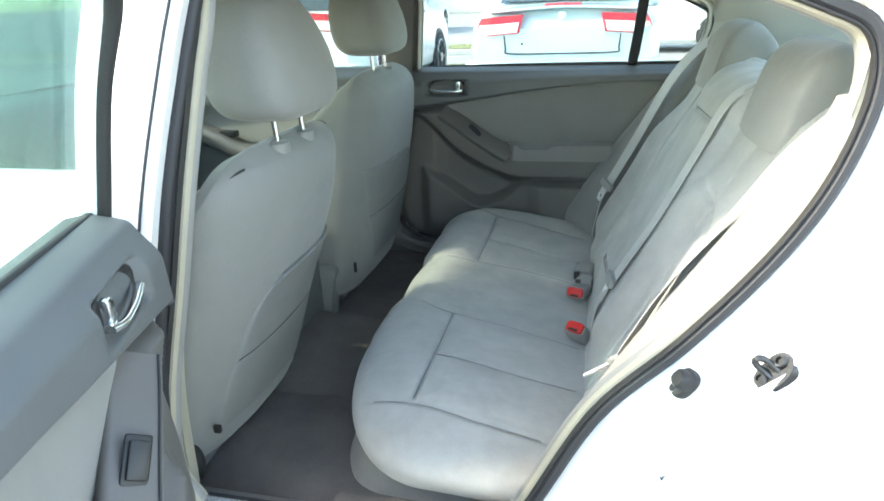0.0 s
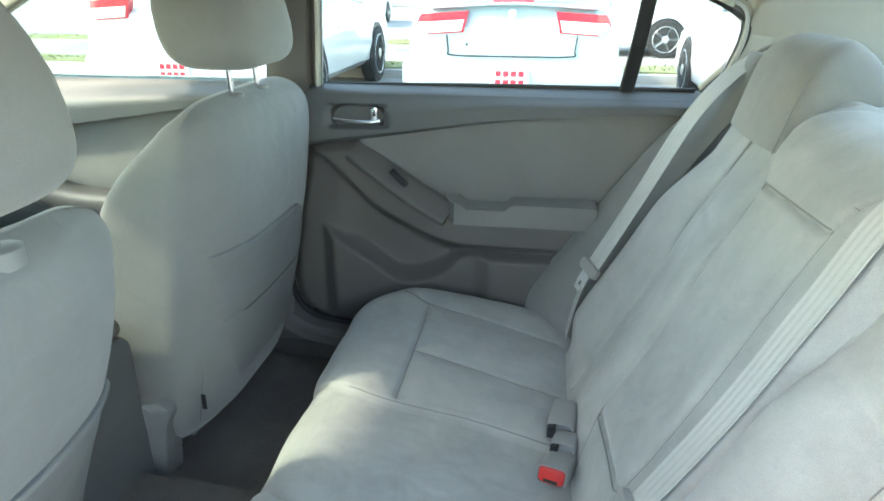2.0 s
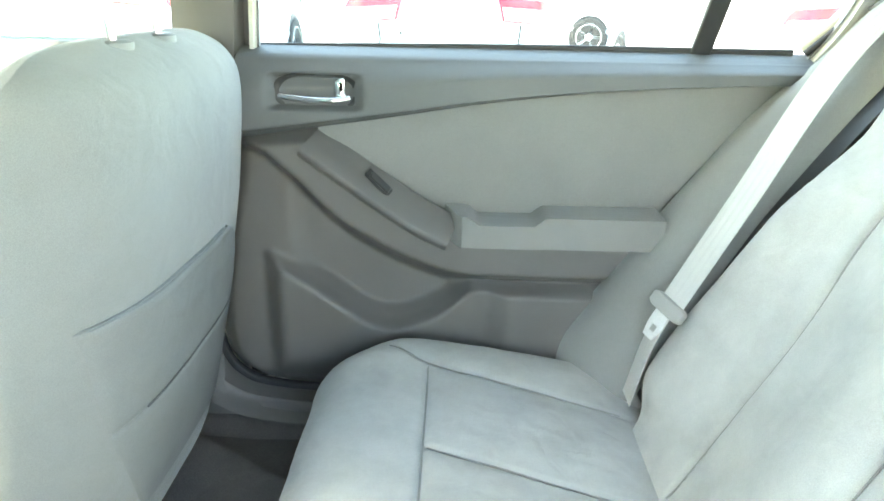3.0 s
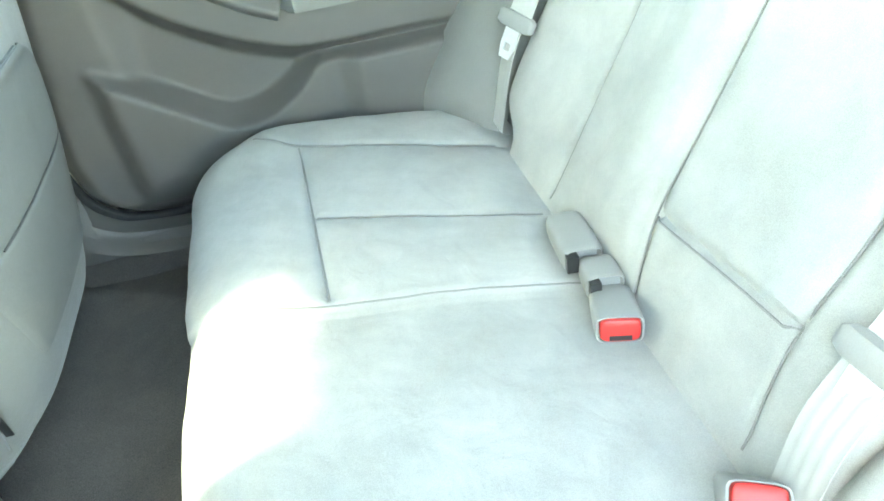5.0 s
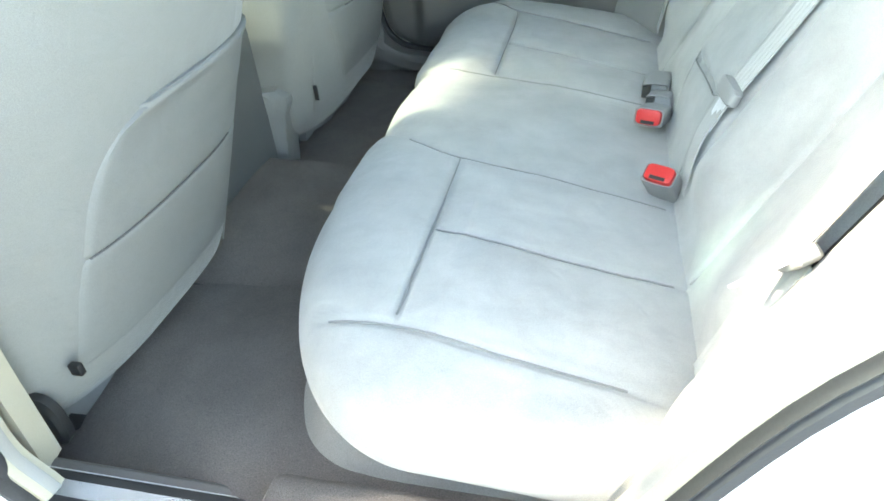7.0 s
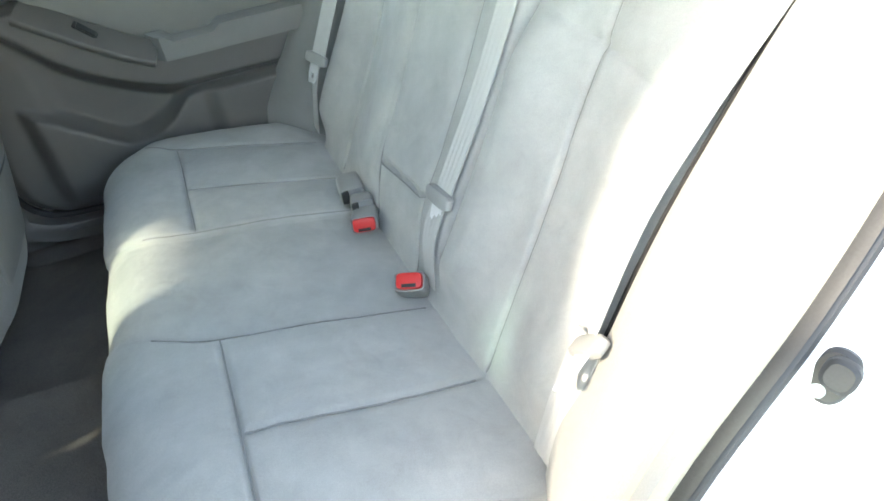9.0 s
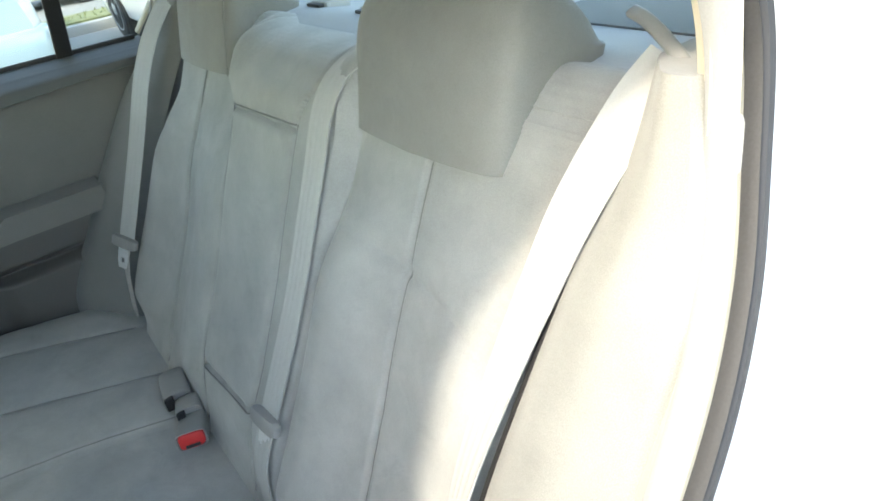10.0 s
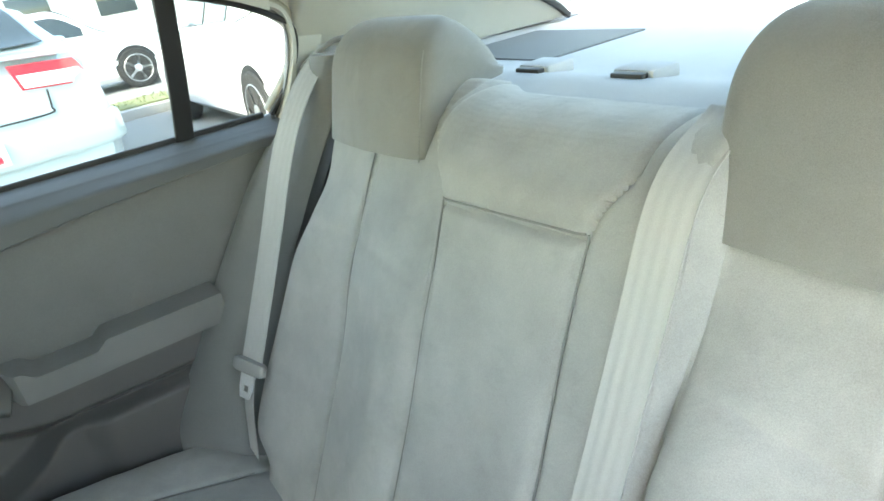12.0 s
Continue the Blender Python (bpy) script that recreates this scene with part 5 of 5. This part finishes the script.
def wheel(parent, x, y, r, s):
    """A tyre and rim with its axis along y; s is the side that shows."""
    tyre = part("wheel", joined(loft([ring((x, y + s * d, r), (q, 0, 0), (0, 0, q), 36) for d, q in ((-0.10, r * 0.7), (-0.10, r * 0.94), (-0.08, r), (0.07, r), (0.09, r * 0.95), (0.095, r * 0.72))])), TYRE, parent, "black tyre on a silver rim")
    bms = [loft([ring((x, y + s * d, r), (q, 0, 0), (0, 0, q), 36) for d, q in ((0.03, r * 0.70), (0.092, r * 0.72), (0.099, r * 0.69), (0.085, r * 0.62), (0.06, r * 0.60))], False)]
    for k in range(5):
        a = 2 * math.pi * k / 5 + 0.3
        bms.append(moved(box(-0.03, 0.075, 0.03, 0.03, 0.095, r * 0.66, 0.008, 1), pose(x, y if s > 0 else y - 0.17, r) @ pose(0, 0, 0, 0, math.degrees(a), 0)))
    bms.append(loft([ring((x, y + s * d, r), (q, 0, 0), (0, 0, q), 20) for d, q in ((0.05, 0.07), (0.10, 0.065), (0.105, 0.05))]))
    part("rim", joined(*bms), ALLOY, tyre)
    part("brake_disc", loft([ring((x, y + s * d, r), (r * 0.6, 0, 0), (0, 0, r * 0.6), 24) for d in (0.03, 0.045)]), BLACK, tyre)


def parked_car(m, label, paint, length=4.7, width=1.80, height=1.45, suv=False, detail=True, group="parked cars"):
    """A car whose rear stands at its origin and whose nose points along its +x."""
    car = thing("parked_car", label, "car", m, group)
    w, L = width / 2, length
    deck, nose = (1.02, 0.84) if not suv else (1.15, 1.05)
    ground_z = 0.17 if not suv else 0.26

    def deck_z(s):
        if suv:
            return line([(0, 1.0), (0.03, 1.10), (0.60, 1.12), (0.72, 1.06), (0.93, 0.98), (1.0, 0.72)], s)
        return line([(0, 0.93), (0.02, 1.09), (0.05, 1.11), (0.18, 1.12), (0.32, 1.03), (0.62, 1.0), (0.72, 0.98), (0.93, 0.80), (1.0, 0.60)], s)

    rings = []
    for i in range(41):
        s = i / 40
        x = s * L
        k = 1 - 0.10 * (1 - smooth(s / 0.06)) - 0.16 * smooth((s - 0.93) / 0.07)
        top = deck_z(s)
        low = ground_z + 0.12 * (1 - smooth(s / 0.04)) + 0.05 * smooth((s - 0.96) / 0.04)
        pts = []
        for a, b in ((-0.86, 0.0), (-0.97, 0.10), (-1.0, 0.35), (-0.99, 0.62), (-0.95, 0.88), (-0.86, 0.97), (-0.5, 1.0), (0, 1.015), (0.5, 1.0), (0.86, 0.97), (0.95, 0.88), (0.99, 0.62), (1.0, 0.35), (0.97, 0.10), (0.86, 0.0)):
            pts.append(Vector((x, a * w * k, lerp(low, top, b))))
        rings.append(pts)
    body = part("body", loft(rings), paint, car, sharp=30)
    a0, a1, b1, b0 = ((0.02, 0.07, 0.56, 0.74) if suv else (0.13, 0.30, 0.56, 0.74))
    cab = []
    for i in range(25):
        s = lerp(a0, b0, i / 24)
        rise = smooth((s - a0) / (a1 - a0)) * smooth((b0 - s) / (b0 - b1))
        top = lerp(deck_z(s) - 0.02, height, rise)
        base = deck_z(s) - 0.03
        pts = [Vector((s * L, y * w, z)) for y, z in ((-0.90, base), (lerp(-0.90, -0.70, rise), lerp(base, top, 0.9)), (lerp(-0.88, -0.58, rise), top), (0, top + 0.02), (lerp(0.88, 0.58, rise), top), (lerp(0.90, 0.70, rise), lerp(base, top, 0.9)), (0.90, base))]
        cab.append(pts)
    part("cabin", loft(cab), paint, car, sharp=50)
    # side, rear and front windows, a little proud of the cabin
    for s in (-1, 1):
        for p, q in ((0.33 if not suv else 0.10, 0.46), (0.475, 0.66)):
            def side_pane(u, v):
                t = lerp(p, q, u)
                rise = smooth((t - a0) / (a1 - a0)) * smooth((b0 - t) / (b0 - b1))
                z = lerp(deck_z(t) + 0.01, lerp(deck_z(t), height, rise) - 0.10, v)
                k = (z - deck_z(t)) / max(0.05, (lerp(deck_z(t), height, rise) - deck_z(t)))
                return (t * L, s * (w * lerp(0.90, lerp(0.90, 0.70, rise), k / 0.9) + 0.006), z)
            part("side_window", slab(side_pane, 8, 6, (0, -s * 0.01, 0)), CAR_GLASS, car)
    if not suv:
        part("rear_window", slab(lambda u, v: (lerp(0.155, 0.285, u) * L, (2 * v - 1) * w * lerp(0.74, 0.56, u), lerp(deck_z(0.155), height - 0.02, smooth((lerp(0.155, 0.285, u) - a0) / (a1 - a0))) + 0.025), 8, 8, (0.01, 0, -0.01)), CAR_GLASS, car)
    else:
        part("rear_window", slab(lambda u, v: (lerp(0.022, 0.062, u) * L - 0.01, (2 * v - 1) * w * lerp(0.80, 0.62, u), lerp(1.16, height - 0.10, u)), 6, 6, (0.02, 0, -0.01)), CAR_GLASS, car)
    part("windscreen", slab(lambda u, v: (lerp(0.725, 0.575, u) * L, (2 * v - 1) * w * lerp(0.76, 0.58, u), lerp(deck_z(0.73), height, smooth((b0 - lerp(0.725, 0.575, u)) / (b0 - b1))) + 0.02), 8, 8, (-0.01, 0, -0.01)), CAR_GLASS, car)
    r = 0.33 if not suv else 0.37
    for x in (0.215 * L, 0.79 * L):
        for s in (-1, 1):
            part("wheel_arch", loft([ring((x, s * (w - 0.012 - d), r + 0.02), (q, 0, 0), (0, 0, q), 32) for d, q in ((0.10, r + 0.03), (0.0, r + 0.03), (-0.010, r + 0.026))]), BLACK, car)
            wheel(car, x, s * (w - 0.075), r, s)
    z = 0.80 if not suv else 0.95
    for s in (-1, 1):
        up = 0.08 if suv else 0.0

        def lamp(u, v):
            """An outline that is broad at the top and pointed at its outer foot."""
            a = lerp(lerp(0.43, 0.385, v), lerp(0.90, 0.83, v ** 2), u)
            low, high = lerp(0.895, 0.865, u), lerp(1.060, 1.035, u)
            return (-0.024 + 0.16 * smooth((a - 0.70) / 0.3), s * w * a, lerp(low, high, v) + up)
        tail = part("tail_light", slab(lambda u, v: lamp(u, v), 16, 8, (0.08, 0, 0)), LAMP_RED, car, "red tail light with a clear lower part")
        part("clear_lens", slab(lambda u, v: Vector(lamp(lerp(0.05, 0.95, u), lerp(0.07, 0.60, v))) + Vector((-0.006, 0, 0)), 16, 8, (0.02, 0, 0)), LAMP_WHITE, tail)
        part("head_light", slab(lambda u, v: (L * lerp(0.995, 0.93, u ** 1.5), s * w * lerp(0.45, 0.90, u), lerp(0.58, 0.72, v) + (0.2 if suv else 0)), 10, 6, (-0.08, 0, 0)), LAMP_WHITE, car)
        part("mirror", moved(pillow(0.20, 0.10, 0.14, 3, 18, 10), pose(0.66 * L, s * (w + 0.07), deck_z(0.66) + 0.08)), paint, car)
        part("door_handle", box(0.40 * L, s * (w - 0.01) - 0.012, 0.80, 0.43 * L, s * (w - 0.01) + 0.016, 0.825, 0.006), paint, car)
    if detail and not suv:
        part("trunk_seam", joined(sweep(curve([(0.0, -w * 0.585, 0.87), (-0.006, -w * 0.57, 0.76), (-0.008, -w * 0.53, 0.715), (-0.012, 0, 0.71), (-0.008, w * 0.53, 0.715), (-0.006, w * 0.57, 0.76), (0.0, w * 0.585, 0.87)], 40), rect(0.012, 0.012), (1, 0, 0))), BLACK, car, "dark shut line of the boot lid")
        part("brake_light", box(0.03 * L, -0.17, 1.118, 0.05 * L, 0.17, 1.145, 0.008), LAMP_RED, car, "red high brake light")
        part("badge", moved(loft([ring((0, 0, 0), (0, 0.035 * k, 0), (0, 0, 0.035 * k), 20) for k in (1.0, 0.8)]), pose(0.012, 0, 1.04) @ pose(0, 0, 0, 0, 8, 0)), CHROME, car, "round chrome badge")
        part("spoiler", sweep(curve([(0.10, -w * 0.75, 1.08), (0.06, 0, 1.115), (0.10, w * 0.75, 1.08)], 16), rect(0.12, 0.022, 0.4), (0, 0, 1)), paint, car)
        part("lock", moved(loft([ring((x, 0, 0), (0, 0.012, 0), (0, 0, 0.012), 12) for x in (-0.004, 0.01)]), pose(-0.006, 0.36, 0.80)), BLACK, car)
    part("bumper_step", sweep(curve([(0.12, -w * 0.98, 0.54), (0.0, -w * 0.82, 0.535), (-0.05, 0, 0.53), (0.0, w * 0.82, 0.535), (0.12, w * 0.98, 0.54)], 24), rect(0.10, 0.22, 0.4), (0, 0, 1)), paint, car)
    plate = part("plate", box(-0.115, -0.16, 0.47, -0.098, 0.16, 0.63, 0.004), PLATE, car, "white plate with red bars of writing")
    for zz in (0.585, 0.515):
        part("writing", joined(*[box(-0.119, -0.12 + 0.062 * k, zz - 0.022, -0.113, -0.075 + 0.062 * k, zz + 0.022, 0.001, 1) for k in range(4)]), INK, plate)
    return car


# the car itself stands on its wheels
for _x in (-2.13, 0.66):
    for _s in (-1, 1):
        part("wheel_arch", loft([ring((_x, _s * (0.872 - q), 0.34), (r, 0, 0), (0, 0, r), 36) for q, r in ((0.08, 0.365), (0.0, 0.365), (-0.020, 0.355))]), BLACK, shell)
        wheel(shell, _x, _s * 0.805, 0.325, _s)

parked_car(pose(-0.32, 4.70, 0, 0, 0, 90), "pale blue sedan parked with its tail to the lane", BLUE)
parked_car(pose(-3.25, 4.70, 0, 0, 0, 90), "white sport utility parked with its tail to the lane", PAINT, 4.6, 1.86, 1.70, suv=True)
parked_car(pose(2.50, 3.75, 0, 0, 0, 90), "white sedan parked beside the blue one", PAINT, 4.7, 1.80, 1.45)
parked_car(pose(-1.5, 13.4, 0, 0, 0, -4), "white sedan standing side on across the lot", PAINT, 4.7, 1.82, 1.46)
for _k, (_x, _y, _a, _p, _l) in enumerate(((-14.5, 38.0, 100, DARKCAR, "dark sedan far across the lot"), (-11.6, 38.5, 92, DARKCAR, "dark sedan far across the lot"), (-6.6, 20, 90, PAINT, "white sedan at the edge of the lot"),
                                           (7.0, 3.2, 60, PAINT, "white sedan behind the car"), (6.6, -1.0, 70, PAINT, "white sedan behind the car"), (10.5, 9.5, 20, BLUE, "pale blue sedan behind the car"))):
    parked_car(pose(_x, _y, 0, 0, 0, _a), _l, _p, detail=False)

for _y0, _y1, _x0, _x1 in ((8.75, 9.6, -9.0, 9.0), (12.8, 14.0, -22.0, -1.5)):
    tagged(part("kerb", box(_x0 - 0.15, _y0 - 0.15, -0.05, _x1 + 0.15, _y1 + 0.15, 0.12, 0.02), KERB), "pale concrete kerb round a planting strip", "kerb", kind="structure")
    _rng = random.Random(5)
    bm = slab(lambda u, v: (lerp(_x0, _x1, u), lerp(_y0, _y1, v), 0.14 + 0.03 * noise.noise((u * 40, v * 4, 1))), 60, 6, (0, 0, -0.06))
    for k in range(2200):
        x, y = _rng.uniform(_x0, _x1), _rng.uniform(_y0, _y1)
        a, h = _rng.uniform(0, 6.3), _rng.uniform(0.01, 0.04)
        d = Vector((math.cos(a), math.sin(a), 0)) * 0.02
        vs = [bm.verts.new(p) for p in (Vector((x, y, 0.13)) - d, Vector((x, y, 0.13)) + d, Vector((x + _rng.uniform(-0.03, 0.03), y + _rng.uniform(-0.03, 0.03), 0.14 + h)))]
        bm.faces.new(vs)
    tagged(part("grass", bm, GRASS), "short dry grass of a planting strip", "grass", kind="stuff")

building = thing("building", "low pale building with windows far across the lot", "building", kind="structure")
part("wall", box(-30, 42, 0, 12, 43, 5.0, 0.05), WALL, building)
part("roof", box(-30.5, 41.5, 5.0, 12.5, 50, 5.3, 0.05), KERB, building)
for _k in range(9):
    _w = part("window", box(-28 + 4.3 * _k, 41.93, 1.2, -26 + 4.3 * _k, 42.05, 2.8, 0.02), CAR_GLASS, building)
